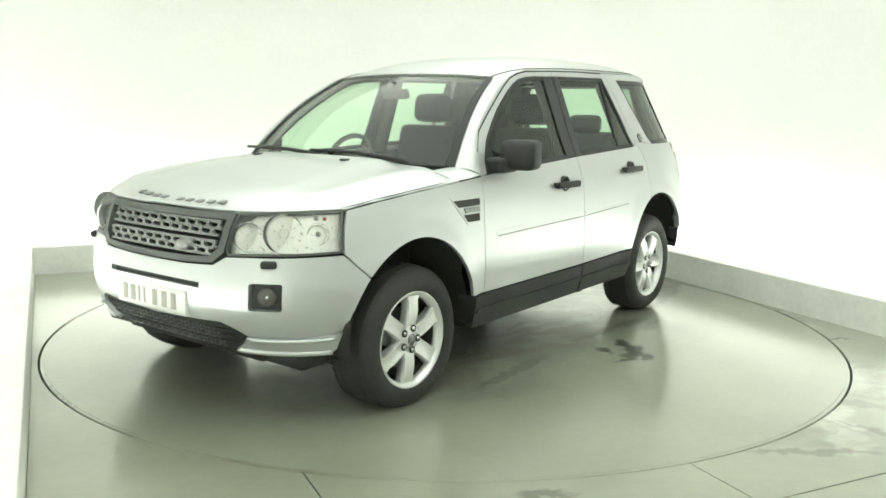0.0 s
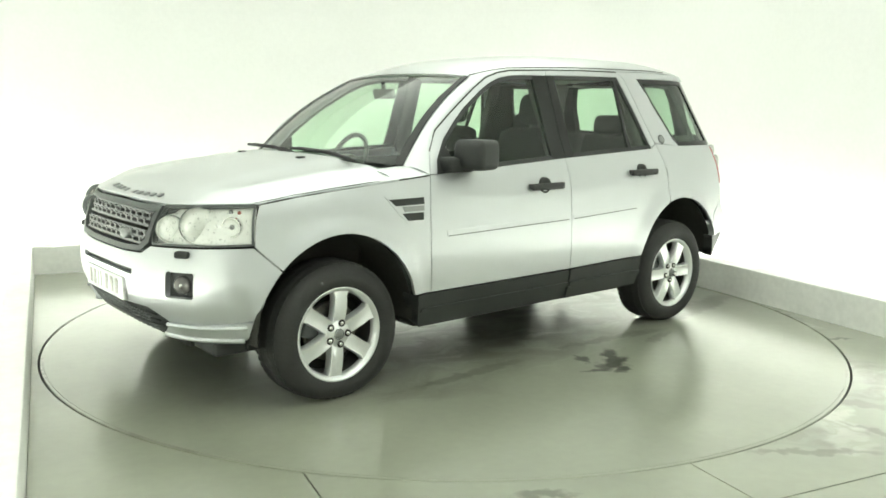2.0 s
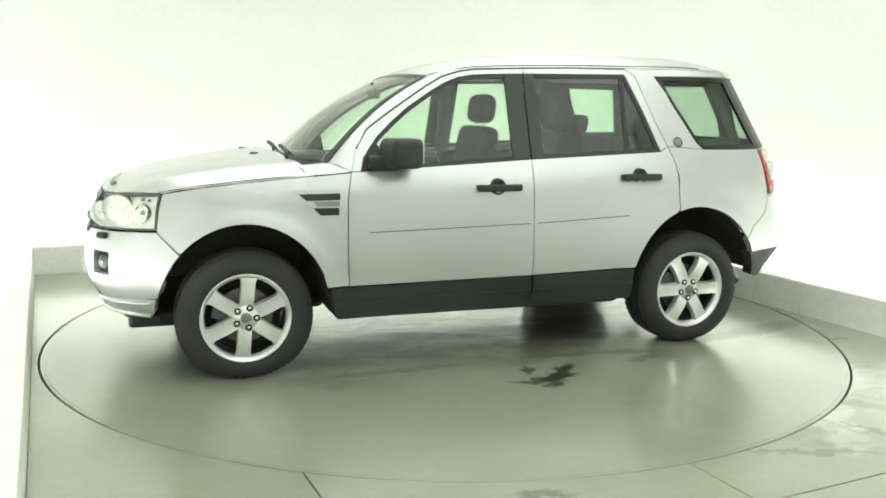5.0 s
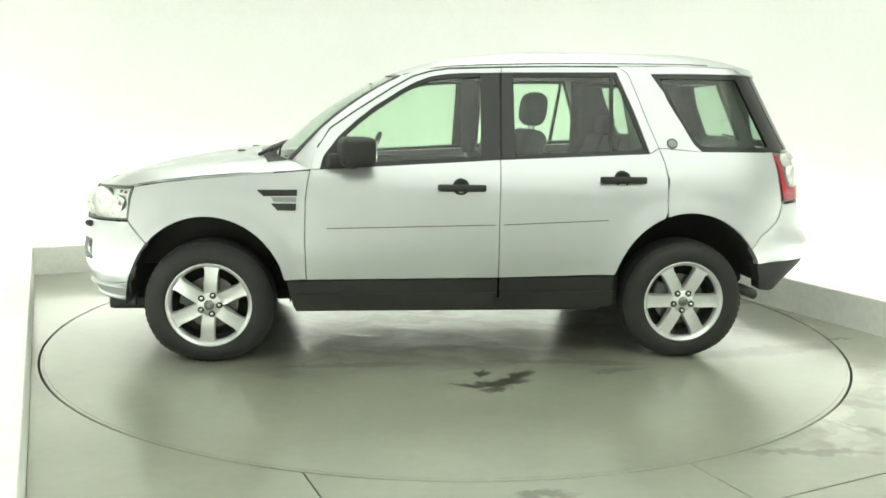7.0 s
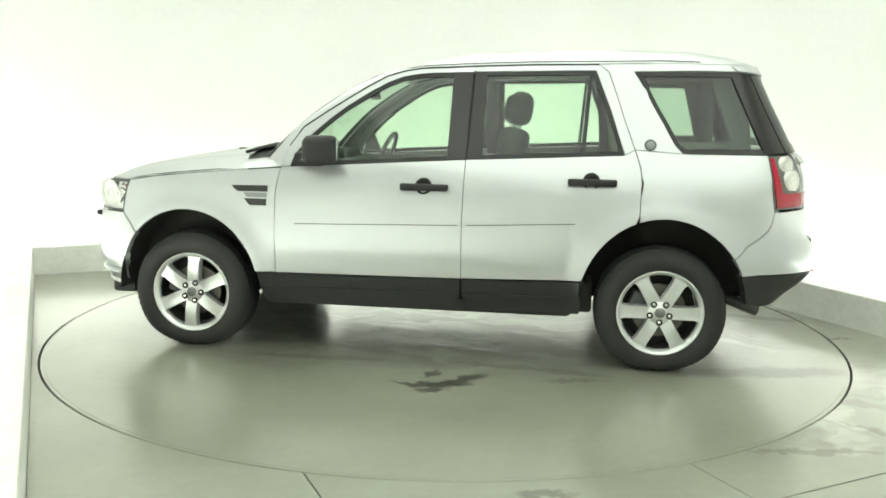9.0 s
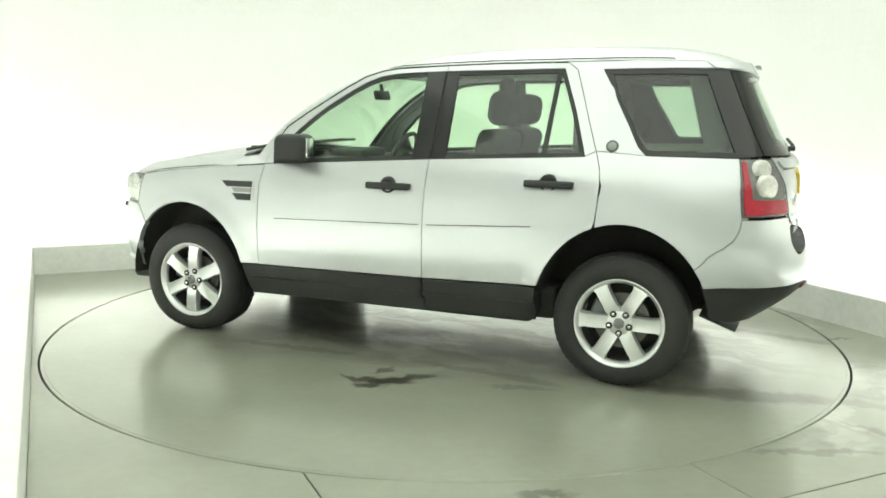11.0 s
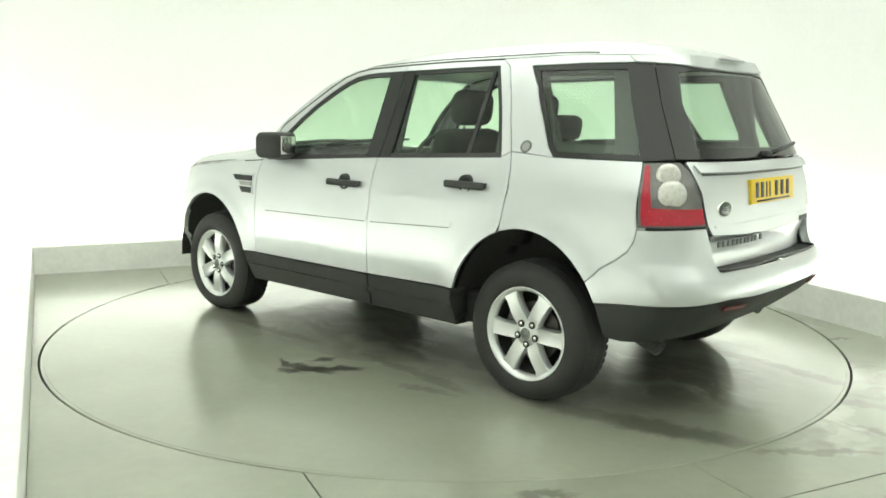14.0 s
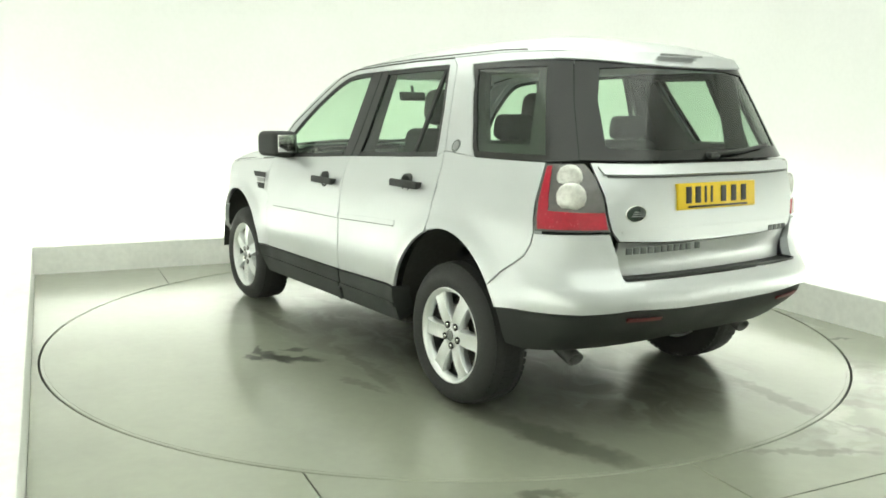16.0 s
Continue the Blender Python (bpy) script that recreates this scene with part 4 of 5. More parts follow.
def build_front(car):
    # bumper
    fog = (s_of(0.6, y=0.712), s_of(0.6, y=0.590), 0.545, 0.662)
    bump = [Y(0, 0.712), Y(0.20, 0.714), Y(0.40, 0.724), Y(0.462, 0.762), Y(0.60, 0.768), X(1.90, 0.772), X(1.75, 0.774)] + arc(*F_ARCH, 43, 12, 10) + [X(1.90, 0.424), Y(0.555, 0.416), Y(0.50, 0.455), Y(0.44, 0.478), Y(0.25, 0.470), Y(0, 0.456)]
    f0, f1 = min(fog[0], fog[1]), max(fog[0], fog[1])
    slot = (s_of(0.63, y=0.335), S_NOSE + 0.1, 0.618, 0.642)
    bm = sheet(bump, wide=True, holes=[(f0, f1, fog[2], fog[3]), slot], step=0.04, depth=0.03)
    fb = part("front_bumper", bm, M_PAINT, car, "silver front bumper")
    part("slot_liner", sheet([Y(0.345, 0.612), Y(0, 0.612), Y(0, 0.65), Y(0.345, 0.65)], wide=True, inset=0.024, depth=0.0, gap=0), M_PLASTIC, fb, "black air slot")
    part("lower_grille", sheet([Y(0, 0.452), Y(0.25, 0.466), Y(0.44, 0.474), Y(0.495, 0.452), Y(0.54, 0.415), Y(0.50, 0.378), Y(0.43, 0.335), Y(0.25, 0.335), Y(0, 0.335)], wide=True, inset=0.010, depth=0.06), M_PLASTIC, fb, "black textured lower air intake")
    for z in (0.43, 0.40, 0.37):
        part("intake_slat", sheet([Y(0, z), Y(0.47, z + 0.005), Y(0.47, z + 0.013), Y(0, z + 0.008)], wide=True, inset=0.002, depth=0.012, gap=0), M_PLASTIC, fb, "black intake slat")
    bm = bmesh.new()
    for row in range(5):
        z = 0.352 + 0.022 * row
        for i in range(-16, 17):
            y = (i + 0.5 * (row % 2)) * 0.027
            if abs(y) > 0.40:
                continue
            q = place(*Y(max(abs(y), 0.002), z), 0.006)
            box(bm, (-0.006, -0.009, -0.003), (0.004, 0.009, 0.003), pose(q.x, math.copysign(q.y, y), q.z, 30 if (i + row) % 2 else -30))
    tagged(part("intake_mesh", bm, M_GREY, fb, "dark honeycomb of the lower intake", False), kind="stuff")
    skirt = arc(*F_ARCH, 11.5, 2, 4) + [X(1.768, 0.350), X(1.85, 0.345), Y(0.60, 0.338), Y(0.44, 0.336), Y(0.50, 0.375), Y(0.553, 0.412), X(1.90, 0.420)]
    for k in (1, -1):
        part("skirt", sheet(skirt, k, inset=-0.014, depth=0.035), M_PAINT, fb, "silver lower bumper lip")
        # upper roll of the lip, and the black deflector before the wheel
        for zl, radius in ((0.412, 0.010), (0.349, 0.012)):
            s0, s1 = s_of(zl, x=1.775), s_of(zl, y=0.545 if zl > 0.4 else 0.47)
            run = [place(s0 + (s1 - s0) * i / 16, zl, -0.014) for i in range(17)]
            bm = bmesh.new()
            tube(bm, [(q.x, q.y * k, q.z) for q in run], radius, 10)
            part("lip_roll", bm, M_PAINT, fb, "rolled edge of the silver lip")
        bm = bmesh.new()
        box(bm, (1.60, 0.42, 0.225), (1.64, 0.80, 0.36), bevel=0.012)
        box(bm, (1.62, 0.42, 0.27), (1.90, 0.74, 0.345), bevel=0.02)
        for v in bm.verts:
            v.co.y *= k
        bmesh.ops.recalc_face_normals(bm, faces=bm.faces[:])
        part("air_deflector", bm, M_PLASTIC, fb, "black plastic deflector under the bumper")
    # plate with bars
    x = nose_at(0.53) + 0.004
    bm = bmesh.new()
    box(bm, (x - 0.03, -0.26, 0.480), (x + 0.006, 0.26, 0.591), bevel=0.004)
    plate = part("number_plate", bm, M_WHITEPLATE, car, "white front number plate")
    for i, y in enumerate((-0.195, -0.135, -0.085, -0.045, 0.035, 0.105, 0.175)):
        bm = bmesh.new()
        w = 0.007 if i in (2, 3) else 0.019
        box(bm, (x + 0.004, y - w, 0.500), (x + 0.0075, y + w, 0.573), bevel=0.001)
        part("character_bar", bm, M_WASHED, plate, "bar on the plate, greyed for glare")
    for k in (1, -1):
        # fog lamp in its black bowl
        pts = [(f0 - 0.006, fog[2] - 0.006), (f1 + 0.006, fog[2] - 0.006), (f1 + 0.006, fog[3] + 0.006), (f0 - 0.006, fog[3] + 0.006)]
        bowl = part("fog_lamp_bowl", sheet(pts, k, inset=0.026, depth=0.02, gap=0), M_PLASTIC, car, "black fog lamp recess")
        p = place(0.55 * f0 + 0.45 * f1, 0.603, 0.02)
        bm = bmesh.new()
        lathe(bm, [(0.0, 0.016), (0.028, 0.013), (0.040, 0.004), (0.043, -0.012)], pose(p.x, p.y, p.z, 0, 0, -48), 24)
        for v in bm.verts:
            v.co.y *= k
        bmesh.ops.recalc_face_normals(bm, faces=bm.faces[:])
        part("fog_lamp", bm, M_SMOKE, bowl, "round glass fog lamp")
        bm = bmesh.new()
        lathe(bm, [(0.0, 0.019), (0.006, 0.018), (0.009, 0.012)], pose(p.x, p.y, p.z, 0, 0, -48), 16)
        for v in bm.verts:
            v.co.y *= k
        part("fog_bulb", bm, M_CHROME, bowl)
        c, e = 0.030, 0.005
        rect = [(f0 - e, fog[2] - e), (f1 + e, fog[2] - e), (f1 + e, fog[3] + e), (f0 - e, fog[3] + e)]
        for i, (s0, z0) in enumerate(rect):
            ds, dz = (1 if i in (0, 3) else -1), (1 if i in (0, 1) else -1)
            nook = [(s0, z0)] + [(s0 + ds * c * (1 - math.cos(radians(a))), z0 + dz * c * (1 - math.sin(radians(a)))) for a in range(0, 91, 15)]
            part("fog_bezel", sheet(nook, k, inset=-0.001, depth=0.02, gap=0), M_PAINT, bowl, "silver rounded corner of the recess")
        # headlamp washer
        q = place(s_of(0.745, y=0.655), 0.742)
        bm = bmesh.new()
        box(bm, (-0.022, -0.034, -0.016), (0.024, 0.034, 0.015), pose(q.x, q.y, q.z, 0, 0, 40), bevel=0.010)
        for v in bm.verts:
            v.co.y *= k
        bmesh.ops.recalc_face_normals(bm, faces=bm.faces[:])
        part("headlamp_washer", bm, M_PLASTIC, fb, "black headlamp washer cap")
        # headlamp
        lamp_pts = [Y(0.468, 0.946), Y(0.60, 0.953), Y(0.70, 0.957), X(1.722, 0.962), X(1.750, 0.782), X(1.90, 0.778), Y(0.60, 0.774), Y(0.468, 0.766), Y(0.452, 0.80)]
        head = part("headlamp", sheet(lamp_pts, k, inset=0.036, depth=0.0, gap=0), M_REFLECTOR, car, "clear headlamp with round reflectors")
        part("lamp_border", band(lamp_pts, k, 0.010, 0.003, 0.02), M_GREY, head, "dark grey lamp border")
        lens = part("lens", sheet(lamp_pts, k, inset=0.006, depth=0.0, gap=0.012), M_LENS, head, "clear plastic lens")
        lens.visible_shadow = False
        s_in, s_out = s_of(0.86, y=0.462), s_of(0.86, x=1.735)
        for f, z, r, name in ((0.46, 0.866, 0.080, "reflector"), (0.165, 0.844, 0.058, "reflector")):
            sc = s_in + (s_out - s_in) * f
            p = place(sc, z, 0.028 if f > 0.3 else 0.022)
            d = place(sc + 0.03, z) - place(sc - 0.03, z)
            m = pose(p.x, p.y, p.z, 0, 0, 0.75 * (math.degrees(math.atan2(d.y, d.x)) - 90) - 90)
            bm = bmesh.new()
            lathe(bm, [(0.0, -0.008), (r * 0.35, -0.007), (r * 0.7, -0.003), (r * 0.93, 0.003), (r, 0.008), (r * 1.02, 0.004), (r * 1.02, -0.03)], m, 32)
            for v in bm.verts:
                v.co.y *= k
            bmesh.ops.recalc_face_normals(bm, faces=bm.faces[:])
            ref = part(name, bm, M_REFLECTOR, head, "round bright reflector")
            bm = bmesh.new()
            lathe(bm, [(r * 0.99, 0.008), (r * 1.02, 0.011), (r * 1.06, 0.006), (r * 1.06, -0.02)], m, 32)
            for v in bm.verts:
                v.co.y *= k
            bmesh.ops.recalc_face_normals(bm, faces=bm.faces[:])
            part("reflector_ring", bm, M_GREY, head)
            bm = bmesh.new()
            lathe(bm, [(0.0, 0.004), (r * 0.20, 0.003), (r * 0.27, -0.002), (r * 0.28, -0.02)], m, 16)
            for v in bm.verts:
                v.co.y *= k
            part("bulb", bm, M_CHROME, head)
        for f, z, r, mat in ((0.72, 0.925, 0.010, M_MESH), (0.80, 0.922, 0.008, M_AMBER)):
            sc = s_in + (s_out - s_in) * f
            p = place(sc, z, 0.036)
            bm = bmesh.new()
            lathe(bm, [(0.0, 0.010), (r * 0.6, 0.008), (r, 0.0), (r * 1.1, -0.02)], pose(p.x, p.y, p.z, 0, 0, -50), 16)
            for v in bm.verts:
                v.co.y *= k
            bmesh.ops.recalc_face_normals(bm, faces=bm.faces[:])
            part("indicator", bm, mat, head, "small indicator bulb")
        # chromed bowl of the turn signal with its bulb
        sc = s_in + (s_out - s_in) * 0.765
        p = place(sc, 0.860, 0.034)
        for name, prof, mat in (("signal_bowl", [(0.0, -0.022), (0.016, -0.020), (0.030, -0.010), (0.040, 0.004), (0.044, 0.010), (0.047, 0.006), (0.047, -0.02)], M_CHROME), ("bulb", [(0.0, 0.008), (0.008, 0.004), (0.012, -0.004), (0.012, -0.02)], M_MESH)):
            bm = bmesh.new()
            lathe(bm, prof, pose(p.x, p.y, p.z, 0, 0, -52), 28)
            for v in bm.verts:
                v.co.y *= k
            bmesh.ops.recalc_face_normals(bm, faces=bm.faces[:])
            part(name, bm, mat, head)
        part("lamp_mask", sheet([Y(0.474, 0.940), Y(0.560, 0.944), Y(0.530, 0.915), Y(0.474, 0.898)], k, inset=0.026, depth=0.006, gap=0), M_GREY, head, "dark corner mask")
    # grille
    grille_pts = [Y(0, 0.940), Y(0.25, 0.940), Y(0.460, 0.944), Y(0.455, 0.84), Y(0.452, 0.778), Y(0.40, 0.732), Y(0.2, 0.720), Y(0, 0.718)]
    gr = part("grille", sheet(grille_pts, wide=True, inset=0.045, depth=0.0, gap=0), M_PIT, car, "grey mesh grille in a dark surround")
    out, inn = dense(grille_pts, 0.03), [Y(0, 0.912), Y(0.25, 0.912), Y(0.425, 0.914), Y(0.420, 0.84), Y(0.415, 0.795), Y(0.375, 0.758), Y(0.2, 0.748), Y(0, 0.746)]
    ring = [Y(0, 0.940), Y(0.25, 0.940), Y(0.460, 0.944), Y(0.455, 0.84), Y(0.452, 0.778), Y(0.40, 0.732), Y(0.2, 0.720), Y(0, 0.718)] + inn[::-1]
    part("grille_surround", sheet(ring, wide=True, inset=-0.008, depth=0.05, gap=0.001), M_GREY, gr, "dark grey grille surround")
    for z0, z1 in ((0.846, 0.902), (0.764, 0.820)):
        yw = 0.40 if z0 > 0.8 else 0.385
        zm = 0.5 * (z0 + z1)
        bars = [sheet([Y(0, z - 0.005), Y(yw, z - 0.005), Y(yw, z + 0.005), Y(0, z + 0.005)], wide=True, inset=0.004, depth=0.015, gap=0) for z in (z0, zm, z1)]
        bm = bars[0]
        graft(bm, bars[1]), graft(bm, bars[2])
        for row, (a, b) in enumerate(((z0, zm), (zm, z1))):
            for i in range(-6, 7):
                y = (i + 0.5 * row) * 0.070
                if abs(y) > yw:
                    continue
                q = place(s_of(zm, y=max(abs(y), 0.002)), 0.5 * (a + b), 0.008)
                for lean in (-35, 35):
                    box(bm, (-0.012, -0.0045, -0.62 * (b - a)), (0.004, 0.0045, 0.62 * (b - a)), pose(q.x, math.copysign(q.y, y), q.z, 1.35 * lean, 0, 0))
        part("grille_mesh", bm, M_MESH, gr, "grey perforated mesh bar", False)
    bm = bmesh.new()
    q = place(s_of(0.79, y=0.20), 0.792, -0.004)
    lathe(bm, [(0.0, 0.014), (0.03, 0.012), (0.042, 0.004), (0.044, -0.03)], pose(q.x, q.y, q.z, 0, 0, -86) @ Matrix.Diagonal((1, 1, 0.62, 1)), 28)
    part("badge", bm, M_MESH, gr, "oval bright badge")


def build_rear(car):
    # tailgate
    gate = [T(0, 1.180), T(0.3, 1.180), T(0.648, 1.184), T(0.628, 1.05), T(0.603, 0.905), T(0.570, 0.862), T(0.3, 0.846), T(0, 0.842)]
    tg = part("tailgate", sheet(gate, wide=True, step=0.04), M_PAINT, car, "silver tailgate")
    bm = sheet([T(0, 0.838), T(0.3, 0.842), T(0.568, 0.858), T(0.566, 0.71), T(0, 0.705)], wide=True, inset=0.010, depth=0.02, step=0.04)
    for v in bm.verts:
        lean = (v.co.z - 0.705) / 0.14
        v.co.x += 0.006 + 0.060 * (1.0 - min(1.0, max(0.0, lean)))
    part("tailgate_lower_panel", bm, M_PAINT, tg)
    glass_pts = [T(0, 1.640), T(0.3, 1.634), T(0.550, 1.614), T(0.609, 1.44), T(0.678, 1.192), T(0.3, 1.190), T(0, 1.190)]
    rg = part("rear_window", sheet(glass_pts, wide=True, inset=0.006, depth=0.0), M_REARGLASS, car, "dark-tinted rear window with black border")
    rg.visible_shadow = False
    b = [T(0, 1.640), T(0.3, 1.634), T(0.550, 1.614), T(0.609, 1.44), T(0.678, 1.192), T(0.3, 1.190), T(0, 1.190)] + [T(0, 1.235), T(0.3, 1.235), T(0.565, 1.245), T(0.530, 1.44), T(0.475, 1.575), T(0.3, 1.588), T(0, 1.59)]
    part("window_border", sheet(b, wide=True, inset=0.001, depth=0.008, gap=0.001), M_GLOSSBLACK, rg, "black window border")
    # roof spoiler
    sp = part("spoiler", sheet([T(0, 1.660), T(0.3, 1.659), T(0.50, 1.655), T(0.585, 1.650), T(0.590, 1.622), T(0.50, 1.615), T(0.3, 1.604), T(0, 1.600)], wide=True, inset=-0.009, depth=0.045, gap=0), M_PAINT, car, "silver roof spoiler lip")
    bm = bmesh.new()
    box(bm, (-1.895, -0.13, 1.645), (-1.868, 0.13, 1.655), bevel=0.003)
    part("brake_light", bm, M_MESH, sp, "grey high brake light strip")
    # bright strip under the window
    bm = sheet([T(0, 1.176), T(0.628, 1.174), T(0.614, 1.135), T(0.3, 1.132), T(0, 1.132)], wide=True, inset=-0.010, depth=0.03, gap=0.004)
    for v in bm.verts:
        v.co.x -= 0.022 * min(1.0, max(0.0, (1.176 - v.co.z) / 0.044)) * max(0.0, 1.0 - (abs(v.co.y) / 0.64) ** 8)
    part("tailgate_strip", bm, M_PAINT, tg, "silver ledge under the rear window")
    # the shadow below the ledge, put in as a dark strip
    part("ledge_shadow_strip", sheet([T(0, 1.130), T(0.3, 1.130), T(0.60, 1.133), T(0.598, 1.124), T(0.3, 1.120), T(0, 1.120)], wide=True, inset=-0.003, depth=0.004, gap=0), M_GREY, tg, "dark strip standing for the ledge's shadow")
    part("tailgate_crease", sheet([T(0, 0.905), T(0.56, 0.905), T(0.555, 0.895), T(0, 0.893)], wide=True, inset=-0.004, depth=0.006, gap=0), M_PAINT, tg)
    x = tail_at(1.04) - 0.004
    m = pose(x + 0.004, 0, 1.037, 0, 5, 0)
    bm = bmesh.new()
    box(bm, (-0.010, -0.26, -0.0575), (0.02, 0.26, 0.0575), m, bevel=0.004)
    plate = part("number_plate", bm, M_YELLOW, car, "yellow rear number plate")
    for i, y in enumerate((-0.195, -0.135, -0.085, -0.045, 0.035, 0.105, 0.175)):
        bm = bmesh.new()
        w = 0.007 if i in (2, 3) else 0.018
        box(bm, (-0.0125, -y - w, -0.030), (-0.0085, -y + w, 0.042), m, bevel=0.001)
        part("character_bar", bm, M_LETTER, plate, "black bar on the plate")
    bm = bmesh.new()
    box(bm, (-0.0118, -0.2, -0.050), (-0.0090, 0.2, -0.041), m)
    part("maker_line", bm, M_LETTER, plate)
    # badges
    q = place(s_of(0.975, y=0.49, rear=True), 0.975)
    d = place(s_of(0.975, y=0.44, rear=True), 0.975) - place(s_of(0.975, y=0.54, rear=True), 0.975)
    m = pose(q.x, q.y, q.z, 0, 0, math.degrees(math.atan2(d.y, d.x)) + 180) @ Matrix.Diagonal((1, 1, 0.66, 1))
    bm = bmesh.new()
    lathe(bm, [(0.0, 0.007), (0.040, 0.006), (0.050, 0.003), (0.051, -0.006)], m, 28)
    part("badge", bm, M_BADGE, tg, "oval dark green badge")
    bm = bmesh.new()
    lathe(bm, [(0.049, 0.004), (0.052, 0.006), (0.055, 0.003), (0.055, -0.006)], m, 28)
    part("badge_ring", bm, M_CHROME, tg)
    bm = bmesh.new()
    for i in range(3):
        box(bm, (-0.026 + 0.006 * i, 0.005, -0.017 + 0.013 * i), (0.026 - 0.006 * i, 0.0085, -0.011 + 0.013 * i), m)
    part("badge_mark", bm, M_MESH, tg)
    y = 0.545
    for i in range(11):
        w = 0.019
        if i == 10:
            y -= 0.02
        q = place(s_of(0.822, y=y - w, rear=True), 0.822, -0.002)
        q2 = place(s_of(0.822, y=y, rear=True), 0.822, -0.002)
        ang = math.degrees(math.atan2(q.x - q2.x, -(q.y - q2.y)))
        bm = bmesh.new()
        box(bm, (-0.004, -0.014, -0.014), (0.004, 0.014, 0.014), pose(q.x, q.y, q.z, 0, 0, ang), bevel=0.0015)
        part("letter_bar", bm, M_GREY, tg, "dark raised letter shape")
        y -= 0.038
    for i in range(4):
        q = place(s_of(0.89, y=0.40 + 0.04 * i, rear=True), 0.865)
        bm = bmesh.new()
        box(bm, (-0.004, -0.014, -0.013), (0.004, 0.014, 0.013), pose(q.x, -q.y, q.z), bevel=0.0015)
        part("letter_bar", bm, M_GREY, tg, "dark raised letter shape")
    # rear wiper
    bm = bmesh.new()
    tube(bm, [(-2.095, -0.02, 1.215), (-2.088, -0.2, 1.225), (-2.060, -0.42, 1.250)], 0.009, 8)
    box(bm, (-2.105, -0.04, 1.195), (-2.06, 0.02, 1.222), bevel=0.010)
    part("rear_wiper", bm, M_PLASTIC, tg, "black rear wiper")
    # bumper
    bump = [T(0, 0.700), T(0.35, 0.703), T(0.572, 0.708), T(0.578, 0.80), T(0.612, 0.897), T(0.75, 0.893), X(-1.884, 0.889), X(-1.878, 0.840), X(-1.855, 0.790), X(-1.81, 0.750), X(-1.745, 0.706)] + arc(*R_ARCH, 143, 155, 5) + [X(-1.80, 0.560), T(0.75, 0.572), T(0.556, 0.588), T(0.3, 0.575), T(0, 0.570)]
    rb = part("rear_bumper", sheet(bump, wide=True, step=0.04, depth=0.04), M_PAINT, car, "silver rear bumper")
    low = arc(*R_ARCH, 155, 170, 4) + [X(-1.775, 0.400), X(-1.85, 0.385), T(0.637, 0.380), T(0.3, 0.385), T(0, 0.388), T(0, 0.566), T(0.3, 0.571), T(0.556, 0.584), T(0.75, 0.568), X(-1.80, 0.556)]
    def tuck(b):
        # the lower bumper runs forward under the tail
        for v in b.verts:
            v.co.x += 0.75 * max(0.0, 0.548 - v.co.z) * min(1.0, max(0.0, (-1.84 - v.co.x) / 0.25))
        return b
    part("bumper_skirt", tuck(sheet(low, wide=True, inset=0.014, depth=0.06)), M_PLASTIC, rb, "black textured lower bumper")
    def ledge(u, v):
        y = (2 * v - 1) * 0.566
        q = place(*T(max(abs(y), 0.002), 0.701), -0.002)
        return Vector((q.x + 0.13 * u, y, q.z + 0.004 * u + 0.004))
    part("bumper_step", patch(ledge, 3, 24, 0.012), M_PLASTIC, rb, "black bumper tread strip")
    for k in (1, -1):
        part("reflector", tuck(sheet([T(0.578, 0.552), T(0.40, 0.545), T(0.40, 0.530), T(0.578, 0.536)], k, inset=0.006, depth=0.012, gap=0)), M_DULLRED, rb, "dull red reflector strip")
        front_edge = lambda z: s_of(z, x=float(np.interp(z, [0.898, 1.03, 1.176], [-1.886, -1.868, -1.850])))
        inner_edge = lambda z: s_of(z, y=float(np.interp(z, [0.90, 1.05, 1.18], [0.607, 0.632, 0.652])), rear=True)

        def on(f, z):
            return (front_edge(z) * (1 - f) + inner_edge(z) * f, z)
        lamp_pts = [on(0, 1.176), on(0.5, 1.179), on(0.9, 1.180), on(1, 1.13), on(1, 1.05), on(1, 0.902), on(0.5, 0.900), on(0, 0.898), on(0, 1.03)]
        lamp = part("rear_lamp", sheet(lamp_pts, k, inset=0.004, depth=0.03), M_SMOKE, car, "red, clear and smoked rear lamp")
        part("red_lens", sheet([on(0.04, 1.168), on(0.17, 1.168), on(0.19, 1.05), on(0.20, 0.988), on(0.6, 0.985), on(0.97, 0.985), on(0.97, 0.912), on(0.5, 0.910), on(0.04, 0.908), on(0.04, 1.03)], k, inset=-0.002, depth=0.012), M_RED, lamp, "red lens")
        for f, z, r in ((0.52, 1.122, 0.054), (0.52, 1.042, 0.063)):
            q = place(*on(f, z))
            d = place(*on(f + 0.1, z)) - place(*on(f - 0.1, z))
            bm = bmesh.new()
            lathe(bm, [(0.0, 0.008), (r * 0.5, 0.007), (r * 0.88, 0.003), (r, -0.004), (r, -0.03)], pose(q.x, q.y, q.z, 0, 0, math.degrees(math.atan2(d.y, d.x)) + 180), 24)
            for v in bm.verts:
                v.co.y *= k
            bmesh.ops.recalc_face_normals(bm, faces=bm.faces[:])
            part("clear_lens", bm, M_CLEAR, lamp, "round clear lens")
    # exhaust pipes
    for k in (1, -1):
        bm = bmesh.new()
        lathe(bm, [(0.030, 0.02), (0.032, 0.095), (0.040, 0.095), (0.040, -0.10), (0.0, -0.10)], pose(-1.800, k * 0.585, 0.340, 0, 0, 90) @ pose(0, 0, 0, -20) @ Matrix.Diagonal((1.15, 1, 0.8, 1)), 20)
        part("exhaust_pipe", bm, M_BARREL, rb, "dull dark steel exhaust pipe")


